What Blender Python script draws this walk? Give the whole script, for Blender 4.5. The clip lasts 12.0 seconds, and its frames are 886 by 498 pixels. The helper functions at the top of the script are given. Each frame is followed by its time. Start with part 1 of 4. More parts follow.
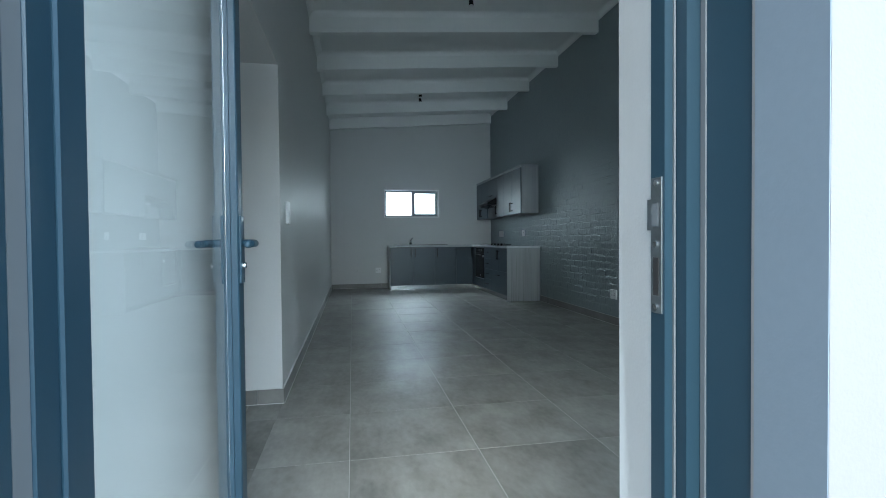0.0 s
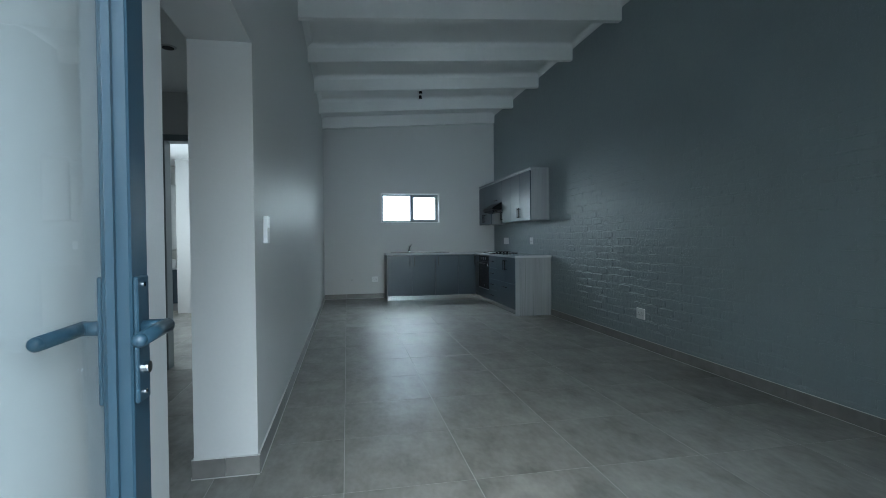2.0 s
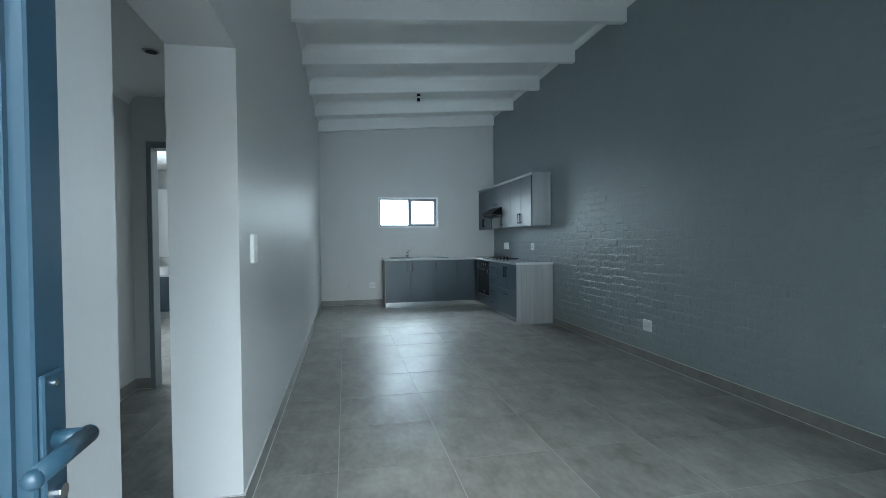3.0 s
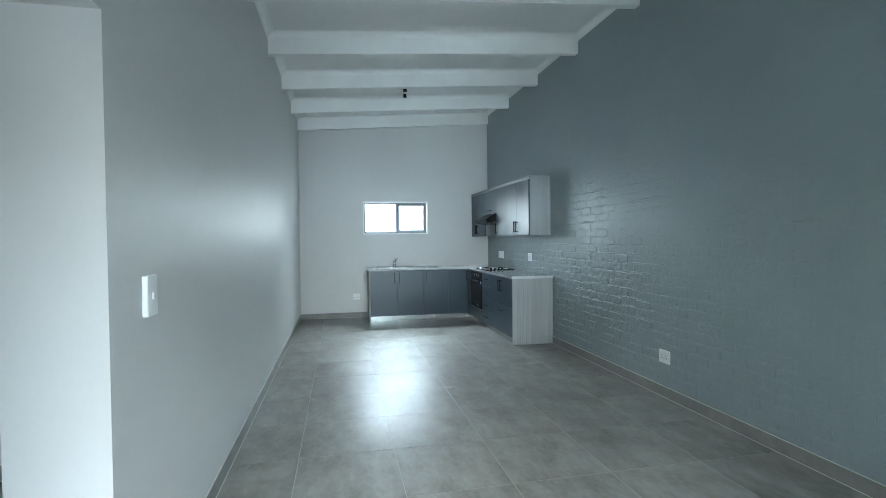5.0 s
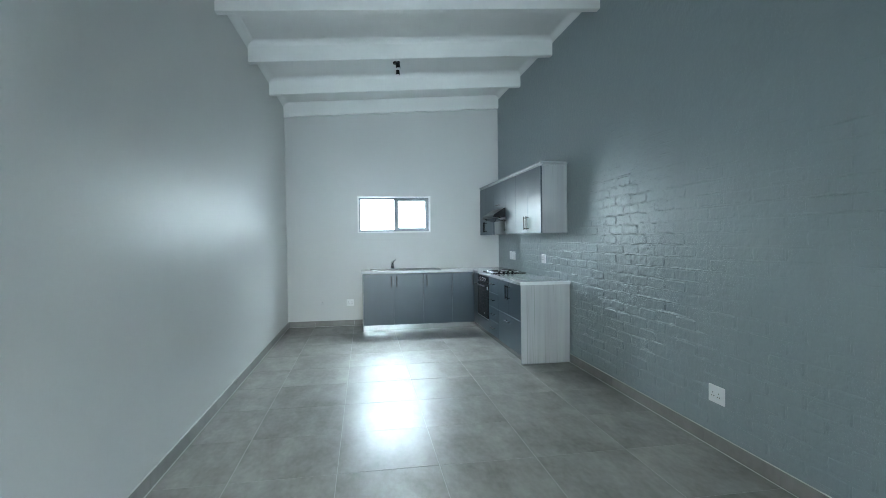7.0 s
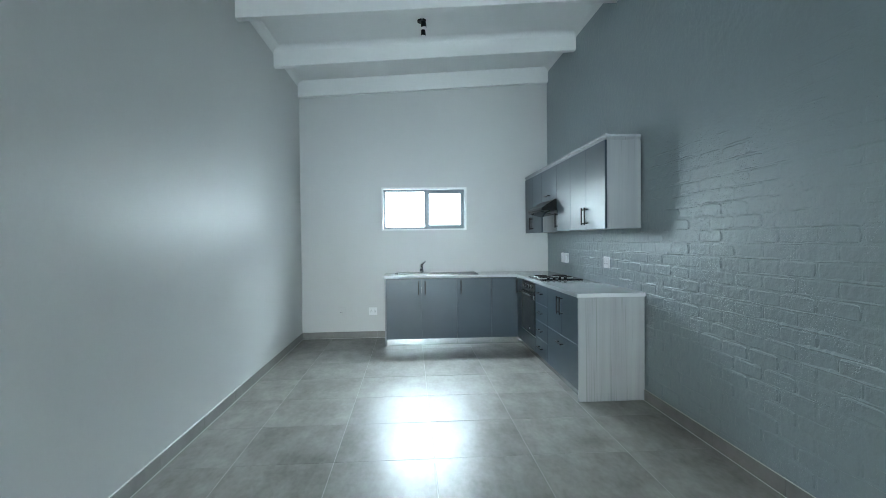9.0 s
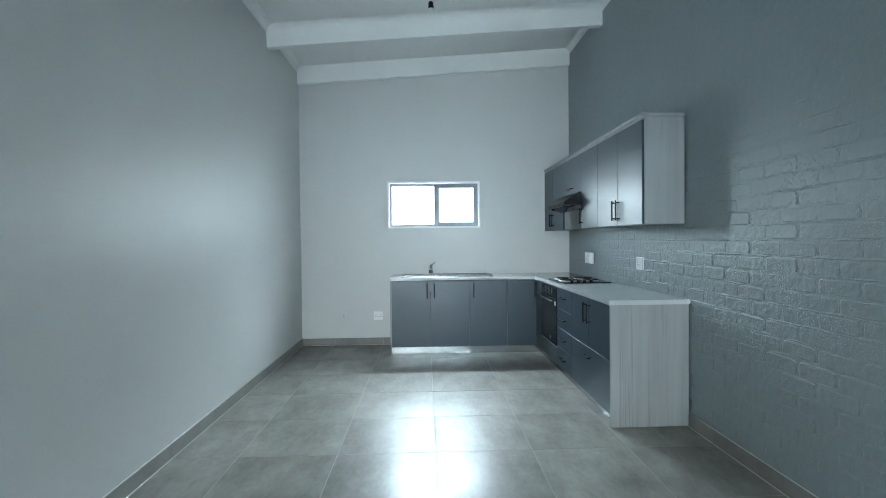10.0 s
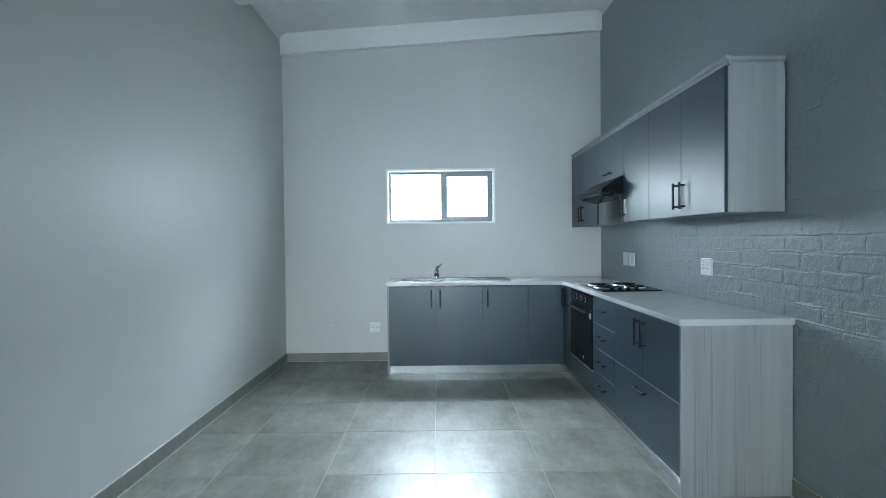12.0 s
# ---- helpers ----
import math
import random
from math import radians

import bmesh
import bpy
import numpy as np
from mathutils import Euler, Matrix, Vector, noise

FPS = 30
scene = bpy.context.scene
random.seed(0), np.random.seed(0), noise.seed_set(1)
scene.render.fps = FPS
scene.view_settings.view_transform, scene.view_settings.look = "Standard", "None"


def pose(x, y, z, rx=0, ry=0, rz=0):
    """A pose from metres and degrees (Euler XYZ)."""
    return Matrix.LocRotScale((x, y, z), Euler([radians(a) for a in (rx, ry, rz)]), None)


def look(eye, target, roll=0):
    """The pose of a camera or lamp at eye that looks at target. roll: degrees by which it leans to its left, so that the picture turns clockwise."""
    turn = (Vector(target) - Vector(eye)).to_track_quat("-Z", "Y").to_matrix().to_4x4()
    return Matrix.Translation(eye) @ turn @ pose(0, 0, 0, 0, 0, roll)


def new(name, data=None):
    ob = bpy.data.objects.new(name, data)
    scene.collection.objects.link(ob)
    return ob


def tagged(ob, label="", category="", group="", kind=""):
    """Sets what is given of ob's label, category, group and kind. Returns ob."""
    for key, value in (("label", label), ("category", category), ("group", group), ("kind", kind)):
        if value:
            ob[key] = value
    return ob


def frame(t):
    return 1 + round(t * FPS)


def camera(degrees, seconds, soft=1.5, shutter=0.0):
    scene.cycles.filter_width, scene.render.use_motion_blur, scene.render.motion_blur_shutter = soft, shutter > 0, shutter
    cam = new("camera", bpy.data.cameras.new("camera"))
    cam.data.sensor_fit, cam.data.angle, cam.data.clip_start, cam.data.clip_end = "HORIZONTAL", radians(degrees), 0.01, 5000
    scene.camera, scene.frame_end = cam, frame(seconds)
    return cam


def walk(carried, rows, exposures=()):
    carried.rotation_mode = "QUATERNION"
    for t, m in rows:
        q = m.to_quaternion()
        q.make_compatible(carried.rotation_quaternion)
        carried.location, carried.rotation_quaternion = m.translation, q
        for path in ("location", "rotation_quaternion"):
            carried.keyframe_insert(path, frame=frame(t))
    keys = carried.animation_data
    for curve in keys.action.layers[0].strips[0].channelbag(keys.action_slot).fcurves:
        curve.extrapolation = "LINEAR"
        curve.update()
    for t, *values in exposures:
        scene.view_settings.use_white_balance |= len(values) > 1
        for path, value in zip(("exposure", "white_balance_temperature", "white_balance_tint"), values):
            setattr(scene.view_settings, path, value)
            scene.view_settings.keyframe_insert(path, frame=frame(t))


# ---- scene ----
# ---- camera and walk ----
cam = camera(84.7, 12.0, soft=0.8)
PATH = [
    (0, (0.025, 0.229, 0.991), (0.391, 2.195, 0.952), -0.5),
    (0.5, (0.045, 0.417, 1.026), (0.416, 2.382, 0.989), -0.6),
    (1, (0.053, 0.572, 1.041), (0.43, 2.536, 1.004), -0.6),
    (1.5, (0.042, 0.734, 1.069), (0.423, 2.697, 1.031), -0.5),
    (2, (0.027, 0.867, 1.113), (0.414, 2.829, 1.077), -0.5),
    (2.5, (0.034, 0.941, 1.174), (0.423, 2.902, 1.141), -0.6),
    (3, (0.052, 1.047, 1.21), (0.446, 3.008, 1.173), -0.6),
    (3.2, (0.055, 1.112, 1.222), (0.454, 3.071, 1.185), -0.6),
    (5, (0.271, 1.696, 1.369), (0.686, 3.652, 1.327), -0.6),
    (5.5, (0.403, 1.888, 1.362), (0.811, 3.846, 1.323), -0.6),
    (6, (0.552, 2.089, 1.359), (0.952, 4.048, 1.321), -0.7),
    (6.5, (0.682, 2.319, 1.351), (1.047, 4.285, 1.314), -0.7),
    (7, (0.775, 2.596, 1.352), (1.095, 4.57, 1.31), -0.7),
    (9, (1.076, 3.726, 1.323), (1.206, 5.721, 1.286), -0.6),
    (9.5, (1.136, 4.01, 1.312), (1.236, 6.007, 1.278), -0.5),
    (10, (1.156, 4.27, 1.306), (1.225, 6.268, 1.269), -0.6),
    (10.5, (1.166, 4.527, 1.283), (1.209, 6.526, 1.251), -0.4),
    (11, (1.207, 4.759, 1.274), (1.223, 6.758, 1.24), -0.5),
    (11.5, (1.241, 4.986, 1.273), (1.254, 6.986, 1.242), -0.5),
    (12, (1.235, 5.197, 1.275), (1.252, 7.197, 1.241), -0.6),
]

EXPOSURES = [(0.0, 1.48, 5570), (0.5, 1.30, 5600), (1.2, 1.34, 5580), (2.0, 1.69, 5590), (3.0, 2.26, 5630), (4.8, 2.90, 5750), (5.6, 3.09, 5770), (9.0, 3.16, 5770), (10.5, 3.08, 5740), (12.0, 3.01, 5690)]
walk(cam, [(t, look(eye, target, roll)) for t, eye, target, roll in PATH],
     [(t, stops, kelvin, 0) for t, stops, kelvin in EXPOSURES])

# ---- light ----
world = bpy.data.worlds.new("sky")
world.use_nodes = True
scene.world = world
wn = world.node_tree
sky = wn.nodes.new("ShaderNodeTexSky")
sky.sky_type = "NISHITA"
sky.sun_disc = False
sky.sun_elevation = radians(38)
sky.sun_rotation = radians(193)
sky.dust_density = 3.0
wn.nodes["Background"].inputs[1].default_value = 0.14
wn.links.new(sky.outputs[0], wn.nodes["Background"].inputs[0])

sun_data = bpy.data.lights.new("sun", "SUN")
sun_data.energy, sun_data.angle, sun_data.color = 2.0, radians(60), (0.88, 0.94, 1.0)
sun = new("sun", sun_data)
sun.matrix_world = look((3.2, -14, 11), (0, 0, 0))

win_data = bpy.data.lights.new("window_daylight", "AREA")
win_data.shape, win_data.size, win_data.size_y = "RECTANGLE", 3.2, 0.90
win_data.energy, win_data.color = 21.0, (0.94, 0.975, 1.0)
win_lamp = new("window_daylight", win_data)
win_lamp.matrix_world = look((1.26, 10.96, 1.80), (1.26, 9.96, 0.80))

door_data = bpy.data.lights.new("doorway_daylight", "AREA")
door_data.shape, door_data.size, door_data.size_y = "RECTANGLE", 0.72, 2.0
door_data.energy, door_data.color = 1.85, (0.88, 0.945, 1.0)
door_lamp = new("doorway_daylight", door_data)
door_lamp.matrix_world = look((0.09, 1.0, 1.06), (0.09, 3.0, 0.9))

# Two fill lamps at a front window that is added and never seen.
front_data = bpy.data.lights.new("front_high_fill", "AREA")
front_data.shape, front_data.size, front_data.size_y = "RECTANGLE", 1.4, 1.2
front_data.energy, front_data.color = 2.6, (0.88, 0.945, 1.0)
front_lamp = new("front_high_fill", front_data)
front_lamp.matrix_world = look((1.35, -0.35, 2.75), (1.35, 1.9, 0.7))
low_data = bpy.data.lights.new("front_level_fill", "AREA")
low_data.shape, low_data.size, low_data.size_y, low_data.spread = "RECTANGLE", 1.0, 1.15, radians(42)
low_data.energy, low_data.color = 2.0, (0.88, 0.945, 1.0)
low_lamp = new("front_level_fill", low_data)
low_lamp.matrix_world = look((1.35, 0.72, 1.5), (1.45, 8.0, 1.50))
skyl_data = bpy.data.lights.new("back_sky_daylight", "AREA")
skyl_data.shape, skyl_data.size, skyl_data.size_y = "RECTANGLE", 2.6, 1.4
skyl_data.energy, skyl_data.color = 118.0, (0.90, 0.955, 1.0)
skyl_lamp = new("back_sky_daylight", skyl_data)
skyl_lamp.matrix_world = look((1.26, 12.1, 3.2), (1.26, 10.4, 1.7))
# Lamp at an added, unseen wall opening; brightens bathroom and passage.
bath_data = bpy.data.lights.new("bathroom_unseen_daylight", "AREA")
bath_data.shape, bath_data.size, bath_data.size_y = "RECTANGLE", 1.18, 0.93
bath_data.energy, bath_data.color = 18.0, (0.97, 0.99, 1.0)
bath_lamp = new("bathroom_unseen_daylight", bath_data)
bath_lamp.matrix_world = look((-3.52, 7.5, 1.575), (-2.0, 7.5, 1.575))

# ---- plan, in metres ----
XL, XR = -0.405, 2.968          # living room side walls
YF0, YF1 = 0.644, 1.0           # entrance wall, outside and inside
YB = 10.385                     # back wall
WT = 0.285                      # thickness of the passage wall
XC = -1.665                     # passage outer wall
YC = 5.48                       # passage end wall
NIB, PIER, LINTEL = 2.148, 3.315, 2.055
WIN = (0.678, 1.842, 1.458, 2.045)
CEIL_L, CEIL_R = 3.455, 3.69
PASS_H = 2.42


def ceil_z(x):
    return CEIL_L + (CEIL_R - CEIL_L) * (x - XL) / (XR - XL)


# ---- materials ----
def material(name, base, rough=0.5, metal=0.0, vary=0.0, grain=40.0, large=2.0, bump=0.0, bump_scale=120.0,
             rough_vary=0.0, coat=0.0, spec=0.5, random_value=0.0, stretch=(1, 1, 1), tone=None):
    m = bpy.data.materials.new(name)
    m.use_nodes = True
    n, l = m.node_tree.nodes, m.node_tree.links
    p = n["Principled BSDF"]
    p.inputs["Roughness"].default_value = rough
    p.inputs["Metallic"].default_value = metal
    p.inputs["Specular IOR Level"].default_value = spec
    p.inputs["Coat Weight"].default_value = coat
    p.inputs["Coat Roughness"].default_value = 0.12
    p.inputs["Base Color"].default_value = (*base, 1)
    geo = n.new("ShaderNodeTexCoord")
    mp = n.new("ShaderNodeMapping")
    mp.inputs["Scale"].default_value = stretch
    l.new(geo.outputs["Object"], mp.inputs["Vector"])
    vec = mp.outputs["Vector"]
    if random_value:
        info = n.new("ShaderNodeObjectInfo")
        off = n.new("ShaderNodeVectorMath")
        off.operation = "MULTIPLY_ADD"
        comb = n.new("ShaderNodeCombineXYZ")
        for k in range(3):
            l.new(info.outputs["Random"], comb.inputs[k])
        l.new(comb.outputs[0], off.inputs[0])
        off.inputs[1].default_value = (37.0, 53.0, 19.0)
        l.new(vec, off.inputs[2])
        vec = off.outputs[0]
    if vary or random_value:
        a = n.new("ShaderNodeTexNoise")
        a.inputs["Scale"].default_value, a.inputs["Detail"].default_value = large, 6
        b = n.new("ShaderNodeTexNoise")
        b.inputs["Scale"].default_value, b.inputs["Detail"].default_value = grain, 4
        l.new(vec, a.inputs["Vector"])
        l.new(vec, b.inputs["Vector"])
        mix = n.new("ShaderNodeMath")
        mix.operation = "MULTIPLY_ADD"
        l.new(a.outputs["Fac"], mix.inputs[0])
        mix.inputs[1].default_value = 0.65
        half = n.new("ShaderNodeMath")
        half.operation = "MULTIPLY"
        l.new(b.outputs["Fac"], half.inputs[0])
        half.inputs[1].default_value = 0.35
        l.new(half.outputs[0], mix.inputs[2])
        fac = mix.outputs[0]
        ramp = n.new("ShaderNodeValToRGB")
        ramp.color_ramp.elements[0].position, ramp.color_ramp.elements[1].position = 0.3, 0.7
        lo = [c * (1 - vary) for c in base]
        hi = [min(1, c * (1 + vary)) for c in base]
        if tone:
            lo = [c * f for c, f in zip(lo, tone)]
        ramp.color_ramp.elements[0].color, ramp.color_ramp.elements[1].color = (*lo, 1), (*hi, 1)
        l.new(fac, ramp.inputs[0])
        col = ramp.outputs[0]
        if random_value:
            hsv = n.new("ShaderNodeHueSaturation")
            rng = n.new("ShaderNodeMapRange")
            rng.inputs["To Min"].default_value, rng.inputs["To Max"].default_value = 1 - random_value, 1 + random_value
            l.new(info.outputs["Random"], rng.inputs["Value"])
            l.new(rng.outputs[0], hsv.inputs["Value"])
            l.new(col, hsv.inputs["Color"])
            col = hsv.outputs[0]
        l.new(col, p.inputs["Base Color"])
        if rough_vary:
            rr = n.new("ShaderNodeMapRange")
            rr.inputs["From Min"].default_value, rr.inputs["From Max"].default_value = 0.3, 0.7
            rr.inputs["To Min"].default_value, rr.inputs["To Max"].default_value = rough - rough_vary, rough + rough_vary
            l.new(fac, rr.inputs["Value"])
            l.new(rr.outputs[0], p.inputs["Roughness"])
    if bump:
        t = n.new("ShaderNodeTexNoise")
        t.inputs["Scale"].default_value, t.inputs["Detail"].default_value = bump_scale, 5
        l.new(vec, t.inputs["Vector"])
        bp = n.new("ShaderNodeBump")
        bp.inputs["Strength"].default_value, bp.inputs["Distance"].default_value = bump, 0.004
        l.new(t.outputs["Fac"], bp.inputs["Height"])
        l.new(bp.outputs[0], p.inputs["Normal"])
    return m


def tile_material():
    """Cement-look porcelain: clouds, brushed streaks that lie differently on each tile, and small scuffs."""
    m = bpy.data.materials.new("concrete_look_tile")
    m.use_nodes = True
    n, l = m.node_tree.nodes, m.node_tree.links
    p = n["Principled BSDF"]
    info, geo = n.new("ShaderNodeObjectInfo"), n.new("ShaderNodeTexCoord")
    mul = n.new("ShaderNodeMath")
    mul.operation, mul.inputs[1].default_value = "MULTIPLY", 91.0
    l.new(info.outputs["Random"], mul.inputs[0])

    def noise_at(scale, detail, stretch, turn, distort=0.0):
        mp = n.new("ShaderNodeMapping")
        mp.inputs["Scale"].default_value, mp.inputs["Rotation"].default_value = stretch, (0, 0, turn)
        l.new(geo.outputs["Object"], mp.inputs["Vector"])
        t = n.new("ShaderNodeTexNoise")
        t.noise_dimensions = "4D"
        t.inputs["Scale"].default_value, t.inputs["Detail"].default_value, t.inputs["Distortion"].default_value = scale, detail, distort
        l.new(mp.outputs[0], t.inputs["Vector"])
        l.new(mul.outputs[0], t.inputs["W"])
        return t.outputs["Fac"]

    def mixed(a, b, fac):
        x = n.new("ShaderNodeMix")
        x.inputs["Factor"].default_value = fac
        l.new(a, x.inputs["A"])
        l.new(b, x.inputs["B"])
        return x.outputs["Result"]
    cloud = noise_at(2.6, 4, (1, 1, 1), 0.0)
    streak = noise_at(4.8, 6, (1.7, 0.8, 1), 0.12)
    fine = noise_at(24.0, 3, (1.5, 0.8, 1), 0.12)
    tot = mixed(mixed(cloud, streak, 0.50), fine, 0.21)
    tone = n.new("ShaderNodeMapRange")
    tone.clamp = False
    tone.inputs["From Min"].default_value, tone.inputs["From Max"].default_value = 0.33, 0.67
    l.new(tot, tone.inputs["Value"])
    ramp = n.new("ShaderNodeMix")
    ramp.data_type = "RGBA"
    ramp.inputs[6].default_value, ramp.inputs[7].default_value = (0.135, 0.130, 0.117, 1), (0.345, 0.336, 0.310, 1)
    l.new(tone.outputs[0], ramp.inputs["Factor"])
    hsv = n.new("ShaderNodeHueSaturation")
    rng_ = n.new("ShaderNodeMapRange")
    rng_.inputs["To Min"].default_value, rng_.inputs["To Max"].default_value = 0.93, 1.07
    l.new(info.outputs["Random"], rng_.inputs["Value"])
    l.new(rng_.outputs[0], hsv.inputs["Value"])
    l.new(ramp.outputs[2], hsv.inputs["Color"])
    l.new(hsv.outputs[0], p.inputs["Base Color"])
    p.inputs["Specular IOR Level"].default_value = 0.20
    p.inputs["Roughness"].default_value = 0.42
    p.inputs["Coat Weight"].default_value, p.inputs["Coat Roughness"].default_value, p.inputs["Coat IOR"].default_value = 0.30, 0.20, 1.24
    return m


def wood_material():
    """Pale grey laminate with upright sawn grain: soft bands and thin darker lines."""
    m = bpy.data.materials.new("pale_wood_grain_board")
    m.use_nodes = True
    n, l = m.node_tree.nodes, m.node_tree.links
    p = n["Principled BSDF"]
    p.inputs["Roughness"].default_value = 0.5
    geo = n.new("ShaderNodeTexCoord")

    def grain(stretch, detail, distort):
        mp = n.new("ShaderNodeMapping")
        mp.inputs["Scale"].default_value = stretch
        l.new(geo.outputs["Object"], mp.inputs["Vector"])
        t = n.new("ShaderNodeTexNoise")
        t.inputs["Scale"].default_value, t.inputs["Detail"].default_value, t.inputs["Distortion"].default_value = 1.0, detail, distort
        l.new(mp.outputs[0], t.inputs["Vector"])
        return t.outputs["Fac"]
    bands, lines, where = grain((13, 13, 0.45), 5, 0.6), grain((85, 85, 1.1), 5, 1.2), grain((7, 7, 0.7), 3, 0.4)
    ramp = n.new("ShaderNodeValToRGB")
    e = ramp.color_ramp.elements
    e[0].position, e[0].color = 0.30, (0.262, 0.276, 0.284, 1)
    e[1].position, e[1].color = 0.70, (0.318, 0.332, 0.338, 1)
    l.new(bands, ramp.inputs[0])
    cut = n.new("ShaderNodeMapRange")
    cut.inputs["From Min"].default_value, cut.inputs["From Max"].default_value = 0.47, 0.62
    cut.inputs["To Min"].default_value, cut.inputs["To Max"].default_value = -0.06, 0.055
    l.new(where, cut.inputs["Value"])
    low = n.new("ShaderNodeMath")
    low.operation = "SUBTRACT"
    l.new(lines, low.inputs[0])
    l.new(cut.outputs[0], low.inputs[1])
    dark = n.new("ShaderNodeValToRGB")
    d = dark.color_ramp.elements
    d[0].position, d[0].color = 0.34, (0.30, 0.32, 0.33, 1)
    d[1].position, d[1].color = 0.45, (1, 1, 1, 1)
    l.new(low.outputs[0], dark.inputs[0])
    mx = n.new("ShaderNodeMix")
    mx.data_type, mx.blend_type = "RGBA", "MULTIPLY"
    mx.inputs["Factor"].default_value = 0.36
    l.new(ramp.outputs[0], mx.inputs[6])
    l.new(dark.outputs[0], mx.inputs[7])
    l.new(mx.outputs[2], p.inputs["Base Color"])
    bp = n.new("ShaderNodeBump")
    bp.inputs["Strength"].default_value, bp.inputs["Distance"].default_value = 0.15, 0.001
    l.new(lines, bp.inputs["Height"])
    l.new(bp.outputs[0], p.inputs["Normal"])
    return m


def brick_material():
    """Thick satin masonry paint: uneven coat, small open pits, slight tone drift."""
    m = material("painted_brick", (0.220, 0.265, 0.279), 0.39, vary=0.06, grain=70, large=2.2, rough_vary=0.05, spec=0.8)
    n, l = m.node_tree.nodes, m.node_tree.links
    p, geo = n["Principled BSDF"], n.new("ShaderNodeNewGeometry")
    lump, pit, patch = (n.new("ShaderNodeTexNoise") for k in range(3))
    for t, scale, detail in ((lump, 22.0, 4), (pit, 105.0, 2), (patch, 4.0, 2)):
        t.inputs["Scale"].default_value, t.inputs["Detail"].default_value = scale, detail
        l.new(geo.outputs["Position"], t.inputs["Vector"])
    hole = n.new("ShaderNodeMapRange")
    hole.inputs["From Min"].default_value, hole.inputs["From Max"].default_value = 0.29, 0.39
    l.new(pit.outputs["Fac"], hole.inputs["Value"])
    where = n.new("ShaderNodeMapRange")
    where.inputs["From Min"].default_value, where.inputs["From Max"].default_value = 0.46, 0.60
    l.new(patch.outputs["Fac"], where.inputs["Value"])
    keep = n.new("ShaderNodeMix")
    keep.inputs["A"].default_value = 1.0
    l.new(where.outputs[0], keep.inputs["Factor"])
    l.new(hole.outputs[0], keep.inputs["B"])
    add = n.new("ShaderNodeMath")
    add.operation = "MULTIPLY_ADD"
    l.new(keep.outputs["Result"], add.inputs[0])
    add.inputs[1].default_value = 0.6
    l.new(lump.outputs["Fac"], add.inputs[2])
    bp = n.new("ShaderNodeBump")
    bp.inputs["Strength"].default_value, bp.inputs["Distance"].default_value = 1.0, 0.0052
    l.new(add.outputs[0], bp.inputs["Height"])
    l.new(bp.outputs[0], p.inputs["Normal"])
    return m


PAINT = material("satin_grey_wall_paint", (0.578, 0.584, 0.576), 0.45, vary=0.03, grain=60, large=0.9, bump=0.10, bump_scale=160, rough_vary=0.03, spec=0.32)
WHITE = material("white_ceiling_paint", (0.80, 0.81, 0.80), 0.6, vary=0.03, grain=30, large=0.8, bump=0.06, bump_scale=140)
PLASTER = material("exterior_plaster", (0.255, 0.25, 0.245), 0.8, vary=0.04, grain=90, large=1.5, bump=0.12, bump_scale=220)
REVEAL = material("grey_painted_reveal", (0.20, 0.24, 0.28), 0.6, vary=0.05, grain=90, large=1.5, bump=0.07, bump_scale=220)
BRICK = brick_material()
TILE = tile_material()
GROUT = material("pale_grout", (0.42, 0.415, 0.395), 0.8, vary=0.1, grain=80, large=4, bump=0.2)
SKIRT = material("skirting_tile", (0.195, 0.190, 0.178), 0.35, vary=0.22, grain=18, large=3.2, bump=0.02, bump_scale=60, random_value=0.06)
CHARCOAL = material("charcoal_satin_board", (0.031, 0.050, 0.068), 0.36, vary=0.10, grain=120, large=3, bump=0.05, bump_scale=300, spec=0.42)
PALEWOOD = wood_material()
QUARTZ = material("white_quartz", (0.51, 0.53, 0.545), 0.07, vary=0.04, grain=160, large=6)
ALU = material("blue_grey_powder_coat", (0.022, 0.050, 0.074), 0.38, vary=0.05, grain=300, large=3, bump=0.04, bump_scale=500)
ALUWIN = material("grey_window_aluminium", (0.17, 0.195, 0.21), 0.45, vary=0.05, grain=200, large=4)
STEEL = material("brushed_steel", (0.52, 0.53, 0.54), 0.30, metal=1.0, vary=0.06, grain=90, large=6, stretch=(1, 30, 30))
ZINC = material("dull_zinc_plate", (0.30, 0.32, 0.33), 0.45, metal=1.0, vary=0.12, grain=120, large=9)
CHROME = material("chrome", (0.75, 0.76, 0.77), 0.08, metal=1.0)
SINKSTEEL = material("worn_sink_steel", (0.13, 0.133, 0.136), 0.28, metal=1.0, vary=0.08, grain=70, large=5)
KICKMETAL = material("anodised_kickboard", (0.33, 0.345, 0.355), 0.24, metal=1.0, vary=0.05, grain=60, large=3)
BLACK = material("black_metal", (0.006, 0.007, 0.008), 0.36, spec=0.16)
BLACKGLASS = material("black_glass", (0.010, 0.012, 0.014), 0.08, spec=0.08)
IRON = material("cast_iron", (0.014, 0.014, 0.014), 0.85, vary=0.2, grain=90, large=8, bump=0.1, spec=0.05)
PLASTIC = material("white_plastic", (0.78, 0.79, 0.79), 0.3)
SEAL = material("pale_sealant", (0.55, 0.55, 0.53), 0.6)
DARK = material("dark_recess", (0.03, 0.03, 0.03), 0.7)
RUBBER = material("grey_gasket", (0.14, 0.155, 0.165), 0.7)
DOORWOOD = material("grey_painted_frame", (0.17, 0.20, 0.21), 0.45, vary=0.05, grain=60, large=3)
PAVE = material("concrete_paving", (0.32, 0.32, 0.31), 0.85, vary=0.2, grain=30, large=0.7, bump=0.3, bump_scale=90)
